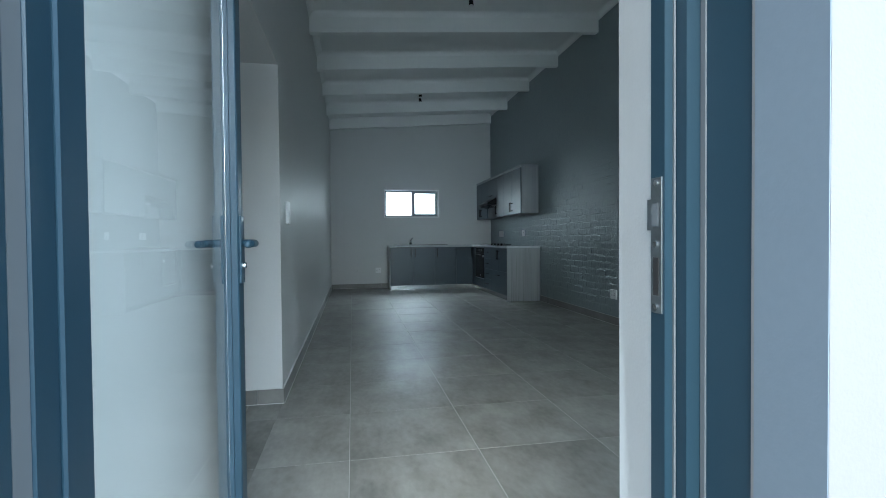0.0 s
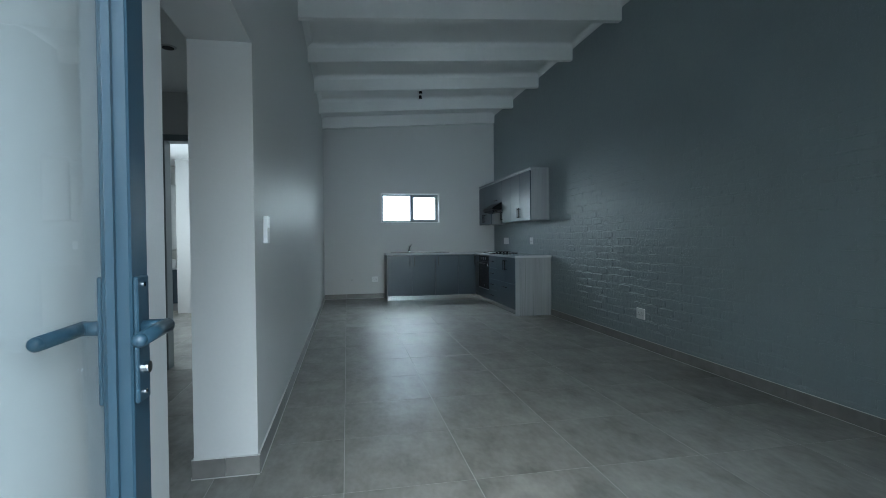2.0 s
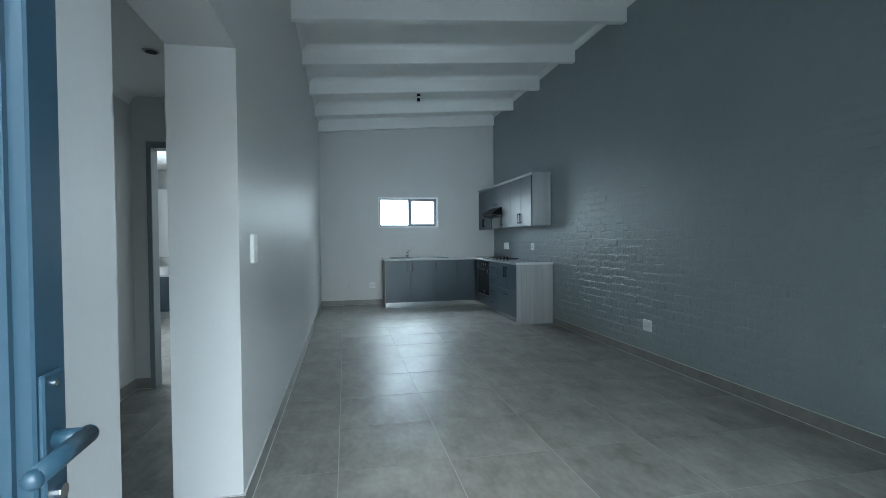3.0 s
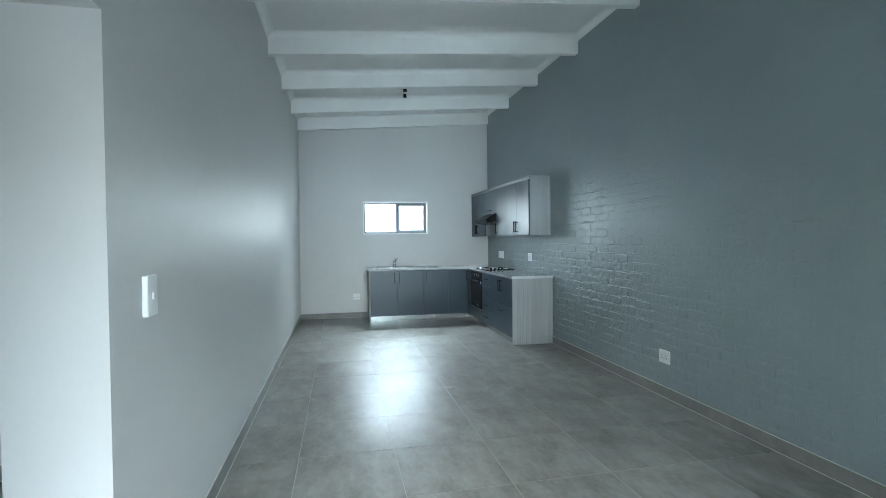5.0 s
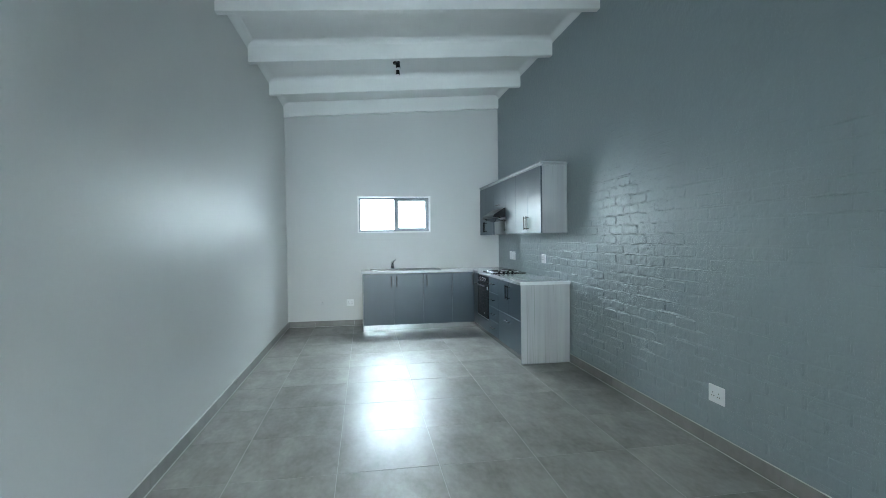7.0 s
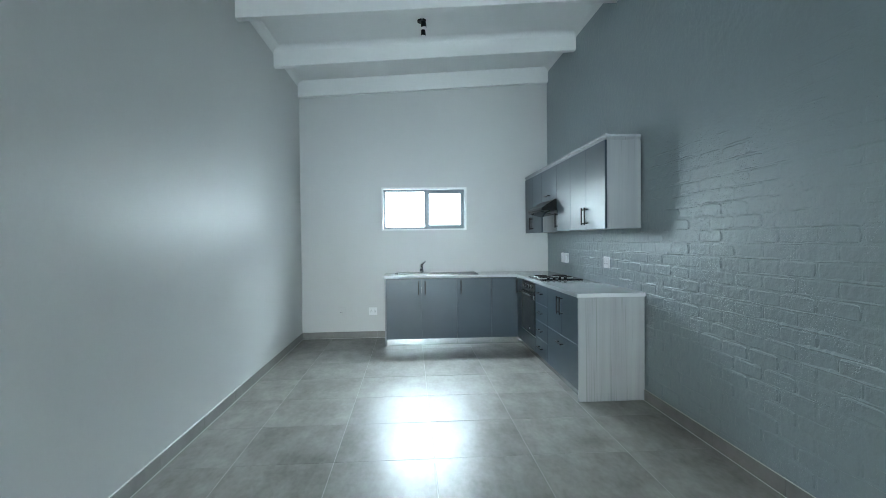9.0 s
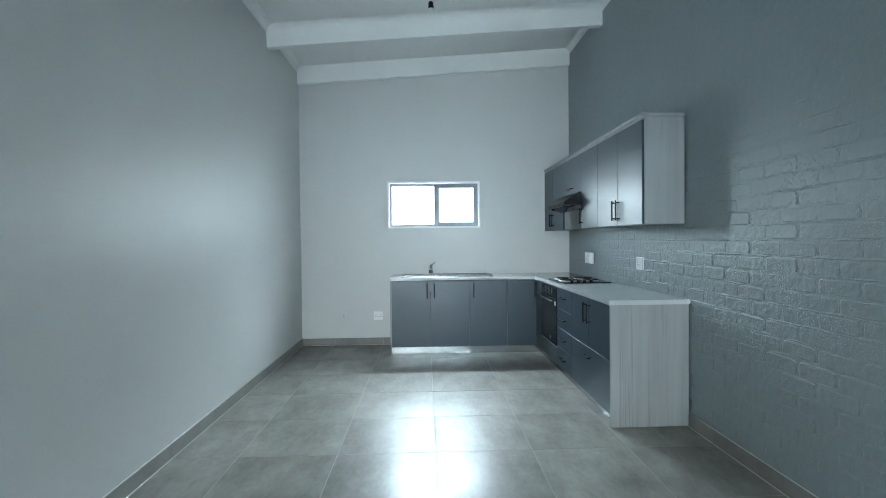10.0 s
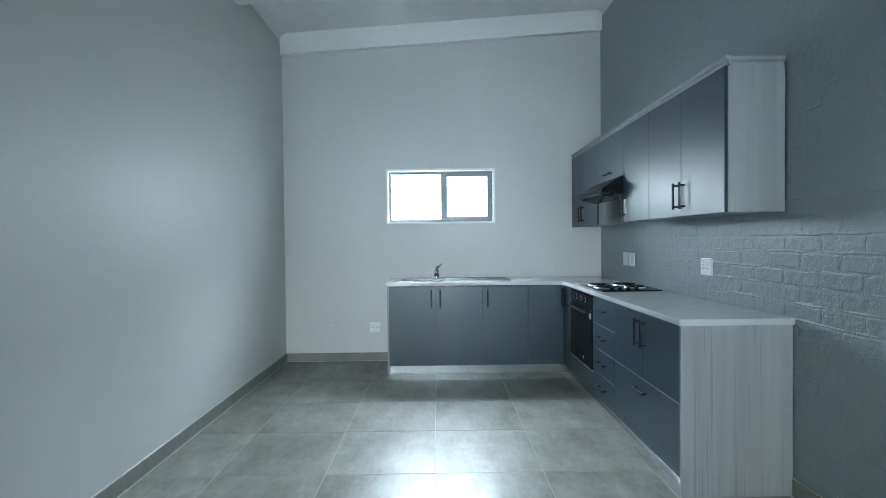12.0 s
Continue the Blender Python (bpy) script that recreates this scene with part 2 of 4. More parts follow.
GLASS = bpy.data.materials.new("clear_glass")
GLASS.use_nodes = True
gp = GLASS.node_tree.nodes["Principled BSDF"]
gp.inputs["Transmission Weight"].default_value, gp.inputs["Roughness"].default_value, gp.inputs["IOR"].default_value = 1.0, 0.0, 1.45
gp.inputs["Base Color"].default_value = (0.93, 0.97, 0.97, 1)


# ---- mesh helpers ----
def box(bm, x0, x1, y0, y1, z0, z1, bevel=0.0, segments=1):
    r = bmesh.ops.create_cube(bm, size=1.0, matrix=Matrix.Translation(((x0 + x1) / 2, (y0 + y1) / 2, (z0 + z1) / 2))
                              @ Matrix.Diagonal((abs(x1 - x0), abs(y1 - y0), abs(z1 - z0), 1)))
    if bevel:
        es = {e for v in r["verts"] for e in v.link_edges}
        bmesh.ops.bevel(bm, geom=list(es), offset=bevel, segments=segments, affect="EDGES", profile=0.6)
    return bm


def boxes(*items, bevel=0.0):
    bm = bmesh.new()
    for it in items:
        box(bm, *it, bevel=bevel)
    return bm


def rod(bm, a, b, r, segs=12, r2=None):
    a, b = Vector(a), Vector(b)
    d = b - a
    m = Matrix.Translation((a + b) / 2) @ d.to_track_quat("Z", "Y").to_matrix().to_4x4()
    bmesh.ops.create_cone(bm, cap_ends=True, segments=segs, radius1=r, radius2=r if r2 is None else r2, depth=d.length, matrix=m)
    return bm


def prism(poly, axis, a, b, bevel=0.0):
    """A polygon drawn in the two other axes, drawn out along one axis from a to b."""
    bm = bmesh.new()

    def at(p, v):
        return {"x": (v, p[0], p[1]), "y": (p[0], v, p[1]), "z": (p[0], p[1], v)}[axis]
    lo = [bm.verts.new(at(p, a)) for p in poly]
    hi = [bm.verts.new(at(p, b)) for p in poly]
    bm.faces.new(lo)
    bm.faces.new(hi)
    for i in range(len(poly)):
        j = (i + 1) % len(poly)
        bm.faces.new((lo[i], lo[j], hi[j], hi[i]))
    bmesh.ops.recalc_face_normals(bm, faces=bm.faces)
    if bevel:
        bmesh.ops.bevel(bm, geom=list(bm.edges), offset=bevel, segments=2, affect="EDGES")
    return bm


def holed(us, vs, holes, axis, a, b):
    """A wall sheet from a to b along axis, over the cells of us by vs, without the cells in holes."""
    bm = bmesh.new()
    cache = {}

    def v(i, j, w):
        key = (i, j, w)
        if key not in cache:
            u, t = us[i], vs[j]
            cache[key] = bm.verts.new({"x": (w, u, t), "y": (u, w, t), "z": (u, t, w)}[axis])
        return cache[key]
    solid = {(i, j) for i in range(len(us) - 1) for j in range(len(vs) - 1)} - set(holes)
    for i, j in solid:
        for w in (a, b):
            bm.faces.new([v(i, j, w), v(i + 1, j, w), v(i + 1, j + 1, w), v(i, j + 1, w)])
        for (ni, nj), (p, q) in (((i - 1, j), ((i, j), (i, j + 1))), ((i + 1, j), ((i + 1, j), (i + 1, j + 1))),
                                 ((i, j - 1), ((i, j), (i + 1, j))), ((i, j + 1), ((i, j + 1), (i + 1, j + 1)))):
            if (ni, nj) not in solid:
                bm.faces.new([v(*p, a), v(*q, a), v(*q, b), v(*p, b)])
    bmesh.ops.recalc_face_normals(bm, faces=bm.faces)
    return bm


def mesh_of(name, bm, mat, smooth=False):
    me = bpy.data.meshes.new(name)
    bm.to_mesh(me)
    bm.free()
    me.materials.append(mat)
    if smooth:
        me.polygons.foreach_set("use_smooth", [True] * len(me.polygons))
    return me


def part(name, bm, mat, parent, label="", smooth=False):
    ob = new(name, mesh_of(name, bm, mat, smooth))
    ob.parent = parent
    if parent.matrix_basis != Matrix.Identity(4):
        ob.matrix_parent_inverse = parent.matrix_basis.inverted()
    if label:
        ob["label"] = label
    return ob


def structure(name, bm, mat, label, category):
    return tagged(new(name, mesh_of(name, bm, mat)), label, category, kind="structure")


def thing(name, label, category, at=(0, 0, 0), group=""):
    ob = new(name)
    ob.empty_display_size = 0.05
    ob.location = at
    bpy.context.view_layer.update()
    return tagged(ob, label, category, group)


# ---- large structure ----
floor = structure("floor", boxes((XC - 0.2, XR + 0.2, YF0 + 0.18, YB + 0.2, -0.2, -0.0012)), GROUT,
                  "pale grey grout bed under large concrete-look floor tiles", "floor")
wall_left = structure("wall_left", prism([(YF1, -0.05), (NIB, -0.05), (NIB, LINTEL), (PIER, LINTEL), (PIER, -0.05), (YB + 0.2, -0.05), (YB + 0.2, 4.0), (YF1, 4.0)],
                      "x", XL - WT, XL), PAINT, "satin light grey painted wall with a wide passage opening", "wall")
wall_right = structure("wall_right", boxes((XR + 0.005, XR + 0.25, YF0, YB + 0.2, -0.05, 4.0)), BRICK,
                       "blue-grey painted face-brick wall with flush mortar joints", "wall")
wall_back = structure("wall_back", holed([XL, WIN[0], WIN[1], XR + 0.005], [-0.05, WIN[2], WIN[3], 4.0], [(1, 1)], "y", YB, YB + 0.23), PAINT,
                      "light grey painted kitchen wall with one small window", "wall")
# Cell (3, 2) of both front sheets opens for the added, unseen window.
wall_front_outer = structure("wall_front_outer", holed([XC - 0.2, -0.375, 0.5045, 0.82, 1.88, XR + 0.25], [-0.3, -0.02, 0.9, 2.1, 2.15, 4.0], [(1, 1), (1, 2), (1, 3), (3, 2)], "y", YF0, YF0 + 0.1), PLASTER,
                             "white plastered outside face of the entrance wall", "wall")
wall_front = structure("wall_front", holed([XC - 0.2, -0.375, 0.512, 0.82, 1.88, XR], [-0.3, -0.004, 0.9, 2.1, 2.14, 4.0], [(1, 1), (1, 2), (1, 3), (3, 2)], "y", YF0 + 0.1, YF1), PAINT,
                       "light grey painted entrance wall around the door", "wall")
wall_passage = structure("wall_passage", boxes((XC - 0.2, XC, YF1, YC + 0.12, -0.05, 2.7)), PAINT, "light grey painted passage wall", "wall")
DX0, DX1 = -1.55, -0.75
wall_passage_end = structure("wall_passage_end", holed([XC, DX0, DX1, XL - WT], [-0.05, -0.004, 2.05, 2.7], [(1, 1), (1, 0)], "y", YC, YC + 0.12), PAINT,
                             "light grey painted passage end wall with a doorway", "wall")
ceiling_passage = structure("ceiling_passage", boxes((XC, XL - WT, YF1, YC, PASS_H, PASS_H + 0.12)), WHITE, "white flat passage ceiling", "ceiling")
ceiling = structure("ceiling", prism([(XL, CEIL_L), (XR + 0.004, CEIL_R), (XR + 0.004, CEIL_R + 0.12), (XL, CEIL_L + 0.12)], "y", YF1, YB), WHITE,
                    "white sloping ceiling boards between painted beams", "ceiling")
# room beyond the passage
YR = 9.90
# The opening in this wall is unseen, added for the bathroom lamp.
structure("wall_bath_west", holed([YC + 0.12, 6.9, 8.1, YR], [-0.05, 1.1, 2.05, 2.7], [(1, 1)], "x", -3.5, -3.3), PAINT, "pale painted bathroom side wall", "wall")
structure("wall_bath_north", boxes((-3.3, XL - WT, YR, YR + 0.2, -0.05, 2.7)), PAINT, "pale painted bathroom end wall", "wall")
structure("wall_bath_south", boxes((-3.3, XC - 0.2, YC, YC + 0.12, -0.05, 2.7)), PAINT, "pale painted bathroom near wall", "wall")
structure("floor_bath", boxes((-3.3, XC - 0.2, YC + 0.12, YR, -0.2, -0.0012)), GROUT, "pale grout under bathroom floor tiles", "floor")
structure("ceiling_bath", boxes((-3.3, XL - WT, YC + 0.12, YR, PASS_H, PASS_H + 0.12)), WHITE, "white flat bathroom ceiling", "ceiling")
# Unseen slab added above the ceilings to stop light leaking in.
roof = structure("roof", boxes((-3.5, XR + 0.25, YF0, YB + 0.23, 4.0, 4.1)), PLASTER, "unseen plain roof slab added over the house to keep sky light out", "roof")
ground = structure("ground", boxes((-600, 600, -600, 600, -0.4, -0.21)), PAVE,
                   "plain pale concrete paving around the house", "ground")
structure("door_step", boxes((-1.2, 1.6, -1.2, YF0 + 0.1, -0.209, -0.03)), PAVE, "plain concrete step before the entrance", "step")

# painted beams along the slope
BEAM_Y = [2.19, 3.36, 4.52, 5.69, 6.86, 8.02, 9.19]
for y in BEAM_Y + [YB - 0.06]:
    d0 = 0.215
    w = 0.06 if y == YB - 0.06 else 0.075
    structure("ceiling_beam", prism([(XL, ceil_z(XL) - d0), (XR + 0.004, ceil_z(XR) - d0), (XR + 0.004, ceil_z(XR) + 0.003), (XL, ceil_z(XL) + 0.003)], "y", y, y + w),
              WHITE, "white painted exposed roof beam under the sloping ceiling", "beam")


def cove(x_wall, side, z, y0, y1, s=0.075):
    pts = [(x_wall, z + 0.004), (x_wall, z - s)]
    for k in range(1, 6):
        a = math.pi / 2 * k / 6
        pts.append((x_wall + side * s * (1 - math.cos(a)), z - s + s * math.sin(a)))
    pts.append((x_wall + side * s, z + 0.004 + (CEIL_R - CEIL_L) / (XR - XL) * side * s))
    return prism(pts, "y", y0, y1)


edges = [YF1] + BEAM_Y + [YB - 0.06]
for a, b in zip(edges[:-1], edges[1:]):
    y0 = a + (0.075 if a != YF1 else 0)
    structure("cornice", cove(XL, 1, ceil_z(XL), y0, b), WHITE, "white coved cornice between beams", "cornice")
    structure("cornice", cove(XR + 0.004, -1, ceil_z(XR), y0, b), WHITE, "white coved cornice between beams", "cornice")
for y in BEAM_Y:
    s0 = 0.062
    pts = [(y + 0.002, 0.004), (y + 0.002, -s0)]
    for k in range(1, 6):
        a = math.pi / 2 * k / 6
        pts.append((y - s0 * (1 - math.cos(a)), -s0 + s0 * math.sin(a)))
    pts.append((y - s0, 0.004))
    bm = prism(pts, "x", XL, XR + 0.004)
    for v in bm.verts:
        v.co.z += ceil_z(v.co.x)
    structure("cornice", bm, WHITE, "white coved cornice along a ceiling beam", "cornice")
structure("cornice", cove(XC, 1, PASS_H, YF1, YC), WHITE, "white coved passage cornice", "cornice")


# ---- entrance door ----
def lever(sx, x_face, y, z):
    """A lever handle on a narrow plate; sx is the side on which it stands."""
    bm = bmesh.new()
    rod(bm, (x_face, y, z), (x_face + sx * 0.030, y, z), 0.011)
    rod(bm, (x_face + sx * 0.030, y + 0.008, z), (x_face + sx * 0.033, y - 0.102, z - 0.002), 0.0108, r2=0.010)
    bmesh.ops.create_uvsphere(bm, u_segments=12, v_segments=8, radius=0.0108, matrix=Matrix.Translation((x_face + sx * 0.030, y + 0.008, z)))
    bmesh.ops.create_uvsphere(bm, u_segments=12, v_segments=8, radius=0.0101, matrix=Matrix.Translation((x_face + sx * 0.033, y - 0.102, z - 0.002)))
    return bm


def entrance_door():
    d = thing("door_1", "blue-grey aluminium glazed entrance door standing open against the wall", "door", (-0.31, 0.95, 0.012))
    d["kind"] = "structure"
    x0, x1, y0, y1, z0, z1 = -0.331, -0.286, 0.824, 1.720, 0.012, 2.09
    part("stile", boxes((x0, x1, y1 - 0.062, y1, z0, z1), bevel=0.003), ALU, d)
    part("stile", boxes((x0, x1, y0, y0 + 0.06, z0, z1), bevel=0.003), ALU, d)
    part("rail", boxes((x0, x1, y0 + 0.06, y1 - 0.062, z1 - 0.07, z1), bevel=0.003), ALU, d)
    part("rail", boxes((x0, x1, y0 + 0.06, y1 - 0.062, z0, z0 + 0.09), bevel=0.003), ALU, d)
    g = part("pane", boxes((x0 + 0.008, x0 + 0.014, y0 + 0.061, y1 - 0.063, z0 + 0.091, z1 - 0.071)), GLASS, d, "clear glass pane")
    g.visible_shadow = False
    part("bead", boxes((x0 + 0.015, x0 + 0.026, y1 - 0.070, y1 - 0.0625, z0 + 0.091, z1 - 0.071)), ALU, d)
    for side, xf in ((1, x1), (-1, x0)):
        plate = part("lock_plate", boxes((xf, xf + side * 0.007, y1 - 0.058, y1 - 0.016, 0.873, 1.063), bevel=0.002), ALU, d, "narrow lock plate")
        for z in (0.886, 1.050):
            part("screw", rod(bmesh.new(), (xf + side * 0.007, y1 - 0.036, z), (xf + side * 0.009, y1 - 0.036, z), 0.004), CHROME, plate)
        part("cylinder", rod(bmesh.new(), (xf + side * 0.007, y1 - 0.036, 0.923), (xf + side * 0.014, y1 - 0.036, 0.923), 0.009), CHROME, plate, "chrome key cylinder")
        part("handle", lever(side, xf + side * 0.007, y1 - 0.038, 0.985), ALU, d, "blue-grey lever handle", True)
    # fixed frame
    f = thing("door_frame", "blue-grey powder-coated aluminium entrance door frame", "door frame")
    f["kind"] = "structure"
    part("jamb", prism([(0.512, 0.738), (0.508, 0.738), (0.5055, 0.820), (0.5036, 0.832), (0.482, 0.832), (0.482, 0.856), (0.465, 0.856), (0.465, 0.888), (0.512, 0.888)], "z", -0.004, 2.14), ALU, f)
    part("jamb", prism([(-0.375, 0.690), (-0.292, 0.690), (-0.292, 0.748), (-0.298, 0.750), (-0.298, 0.779), (-0.290, 0.781), (-0.290, 0.821), (-0.352, 0.821), (-0.352, 0.90), (-0.375, 0.90)], "z", -0.004, 2.14), ALU, f)
    part("head", boxes((-0.289, 0.465, 0.742, 0.888, 2.095, 2.14)), ALU, f)
    part("sill", boxes((-0.289, 0.465, 0.742, 0.888, -0.004, 0.008)), ALU, f)
    part("gasket", boxes((-0.298, -0.293, 0.7505, 0.7785, 0.0, 2.09)), RUBBER, f)
    part("gasket", boxes((0.4775, 0.4805, 0.8525, 0.8558, 0.0, 2.09)), RUBBER, f)
    part("sealant", boxes((0.5025, 0.5053, 0.8205, 0.8315, 0.0, 2.14), bevel=0.001), RUBBER, f, "grey sealant bead along the frame")
    k = part("strike_plate", boxes((0.4630, 0.4650, 0.860, 0.886, 0.880, 1.079), bevel=0.0006), ZINC, f, "steel strike plate")
    part("lip", prism([(0.4630, 0.884), (0.4622, 0.893), (0.4632, 0.896), (0.4645, 0.896), (0.4648, 0.886)], "z", 1.002, 1.048), ZINC, k, "bent steel latch lip")
    part("slot", boxes((0.4622, 0.4630, 0.868, 0.881, 1.008, 1.041)), RUBBER, k, "grey latch slot")
    part("slot", boxes((0.4622, 0.4630, 0.866, 0.879, 0.906, 0.962)), DARK, k, "dark bolt slot")
    for z in (0.889, 0.981, 1.071):
        part("screw", rod(bmesh.new(), (0.4630, 0.873, z), (0.4612, 0.873, z), 0.0042, 10), CHROME, k)
    structure("reveal", boxes((0.503, 0.5165, YF0 + 0.0005, 0.738, -0.02, 2.15)), REVEAL, "blue-grey painted outside door reveal", "reveal")
    structure("reveal", prism([(0.467, 0.888), (0.480, YF1 + 0.002), (0.512, YF1 + 0.002), (0.512, 0.888)], "z", -0.004, 2.14), PAINT, "light grey plaster reveal inside the door", "reveal")


entrance_door()


# ---- kitchen window ----
def kitchen_window():
    w = thing("window_1", "small grey aluminium window with two bright panes", "window", (1.26, YB + 0.12, WIN[2]))
    w["kind"] = "structure"
    x0, x1, z0, z1 = WIN
    y0, y1 = YB + 0.085, YB + 0.135
    t = 0.030
    e = 0.022
    part("frame", boxes((x0 + e, x0 + e + t, y0, y1, z0 + e, z1 - e), (x1 - e - t, x1 - e, y0, y1, z0 + e, z1 - e),
                        (x0 + e + t, x1 - e - t, y0, y1, z0 + e, z0 + e + t), (x0 + e + t, x1 - e - t, y0, y1, z1 - e - t, z1 - e)), ALUWIN, w)
    xm = x0 + (x1 - x0) * 0.515
    part("mullion", boxes((xm - 0.016, xm + 0.028, y0 - 0.004, y1, z0 + e + t, z1 - e - t)), ALUWIN, w)
    a, b, c, d = xm + 0.028, x1 - e - t, z0 + e + t, z1 - e - t
    s = 0.026
    part("sash", boxes((a, a + s, y0 - 0.012, y1, c, d), (b - s, b, y0 - 0.012, y1, c, d),
                       (a + s, b - s, y0 - 0.012, y1, c, c + s), (a + s, b - s, y0 - 0.012, y1, d - s, d)), ALUWIN, w)
    for q in ((x0 + e + t, xm - 0.016, z0 + e + t, z1 - e - t), (a + s, b - s, c + s, d - s)):
        g = part("pane", boxes((q[0], q[1], y0 + 0.02, y0 + 0.025, q[2], q[3])), GLASS, w)
        g.visible_shadow = False
    rv = 0.022
    part("reveal", boxes((x0, x0 + rv, YB - 0.002, y1, z0, z1), (x1 - rv, x1, YB - 0.002, y1, z0, z1),
                         (x0 + rv, x1 - rv, YB - 0.002, y1, z0, z0 + rv), (x0 + rv, x1 - rv, YB - 0.002, y1, z1 - rv, z1)), WHITE, w, "white plaster reveal")


kitchen_window()


# Unseen window, added so that fill light can enter from the front.
def added_front_window():
    w = thing("added_window", "unseen grey aluminium window added beside the entrance for fill light", "window", (1.35, 0.8, 0.9))
    w["kind"] = "structure"
    part("frame", boxes((0.82, 0.86, 0.77, 0.82, 0.9, 2.1), (1.84, 1.88, 0.77, 0.82, 0.9, 2.1), (0.86, 1.84, 0.77, 0.82, 0.9, 0.94), (0.86, 1.84, 0.77, 0.82, 2.06, 2.1),
                        (1.33, 1.37, 0.77, 0.82, 0.94, 2.06)), ALUWIN, w)
    for a, b in ((0.86, 1.33), (1.37, 1.84)):
        part("pane", boxes((a, b, 0.79, 0.795, 0.94, 2.06)), GLASS, w).visible_shadow = False


added_front_window()

# ---- kitchen ----
YD = 9.800       # faces of the run under the window
XD = 2.415       # faces of the run along the brick wall
TOP0, TOP1 = 0.848, 0.880
KICK = 0.088


def bar_handle(a, b, normal, off=0.03, r=0.0068):
    """A black bar handle from a to b, on two posts that stand off the face."""
    bm = bmesh.new()
    a, b, nrm = Vector(a), Vector(b), Vector(normal)
    d = (b - a).normalized()
    rod(bm, a + nrm * off, b + nrm * off, r, 10)
    for p in (a + d * 0.016, b - d * 0.016):
        rod(bm, p, p + nrm * off, r * 0.85, 8)
    return bm


def front_y(parent, x0, x1, z0, z1, name="door"):
    return part(name, boxes((x0 + 0.0015, x1 - 0.0015, YD, YD + 0.017, z0, z1), bevel=0.0012), CHARCOAL, parent)


def front_x(parent, xf, y0, y1, z0, z1, name="door"):
    return part(name, boxes((xf, xf + 0.017, y0 + 0.0015, y1 - 0.0015, z0, z1), bevel=0.0012), CHARCOAL, parent)


def base_units():
    g = "kitchen base units"
    u = thing("base_cabinet", "charcoal two-door sink base cabinet with pale end panel", "cabinet", (1.19, 10.1, 0), g)
    part("body", boxes((0.755, 1.645, YD + 0.018, YB - 0.002, KICK + 0.005, 0.66), (0.755, 0.86, YD + 0.018, YB - 0.002, 0.6605, TOP0 - 0.02),
                       (1.34, 1.645, YD + 0.018, YB - 0.002, 0.6605, TOP0 - 0.02)), CHARCOAL, u)
    part("end_panel", boxes((0.738, 0.7545, YD, YB - 0.002, 0.002, TOP0), bevel=0.001), PALEWOOD, u, "pale wood-grain end panel")
    for x0, x1, hx in ((0.756, 1.200, 1.160), (1.200, 1.641, 1.243)):
        d = front_y(u, x0, x1, KICK, TOP0 - 0.006)
        part("handle", bar_handle((hx, YD, 0.645), (hx, YD, 0.815), (0, -1, 0)), BLACK, d, "black bar handle")
    part("kickboard", boxes((0.755, 1.645, YD + 0.036, YD + 0.050, 0.002, KICK + 0.004), bevel=0.001), KICKMETAL, u, "brushed aluminium kickboard")
    u = thing("base_cabinet", "charcoal corner base cabinet with one door and blank panel", "cabinet", (2.0, 10.1, 0), g)
    part("body", boxes((1.6455, XD + 0.018, YD + 0.018, YB - 0.002, KICK + 0.005, TOP0 - 0.02)), CHARCOAL, u)
    d = front_y(u, 1.641, 2.081, KICK, TOP0 - 0.006)
    part("handle", bar_handle((1.692, YD, 0.645), (1.692, YD, 0.815), (0, -1, 0)), BLACK, d, "black bar handle")
    front_y(u, 2.081, 2.410, KICK, TOP0 - 0.006, "filler_panel")
    part("kickboard", boxes((1.6455, XD + 0.064, YD + 0.036, YD + 0.050, 0.002, KICK + 0.004), bevel=0.001), KICKMETAL, u, "brushed aluminium kickboard")
    u = thing("base_cabinet", "narrow charcoal corner door beside the oven", "cabinet", (2.7, 9.68, 0), g)
    part("body", boxes((XD + 0.019, XR - 0.004, 9.531, YD + 0.017, KICK, TOP0 - 0.02)), CHARCOAL, u)
    d = front_x(u, XD, 9.53, YD - 0.003, KICK, TOP0 - 0.006)
    part("handle", bar_handle((XD, 9.79, 0.645), (XD, 9.79, 0.815), (-1, 0, 0), 0.02), BLACK, d, "black bar handle")
    part("kickboard", boxes((XD + 0.050, XD + 0.064, 9.531, YD + 0.0355, 0.002, KICK - 0.003)), KICKMETAL, u)
    # drawer unit
    u = thing("drawer_unit", "charcoal unit of four drawers with black bar handles", "drawer unit", (2.7, 8.69, 0), g)
    part("body", boxes((XD + 0.018, XR - 0.004, 8.4605, 8.9195, KICK, TOP0 - 0.02)), CHARCOAL, u)
    zs = [TOP0 - 0.006, 0.640, 0.455, 0.275, KICK]
    for hi, lo in zip(zs[:-1], zs[1:]):
        d = front_x(u, XD, 8.46, 8.92, lo + 0.003, hi, "drawer")
        zc = hi - 0.085
        part("handle", bar_handle((XD, 8.61, zc), (XD, 8.77, zc), (-1, 0, 0)), BLACK, d, "black bar handle")
    part("kickboard", boxes((XD + 0.050, XD + 0.064, 8.4605, 8.9195, 0.002, KICK - 0.003)), KICKMETAL, u)
    # pan drawer unit with the end panel
    u = thing("base_cabinet", "charcoal two-door cabinet over a pan drawer, pale wood end panel", "cabinet", (2.7, 8.0, 0), g)
    part("body", boxes((XD + 0.018, XR - 0.004, 7.569, 8.4595, KICK, TOP0 - 0.02)), CHARCOAL, u)
    for y0, y1, hy in ((7.566, 8.010, 7.968), (8.010, 8.46, 8.052)):
        d = front_x(u, XD, y0, y1, 0.458, TOP0 - 0.006)
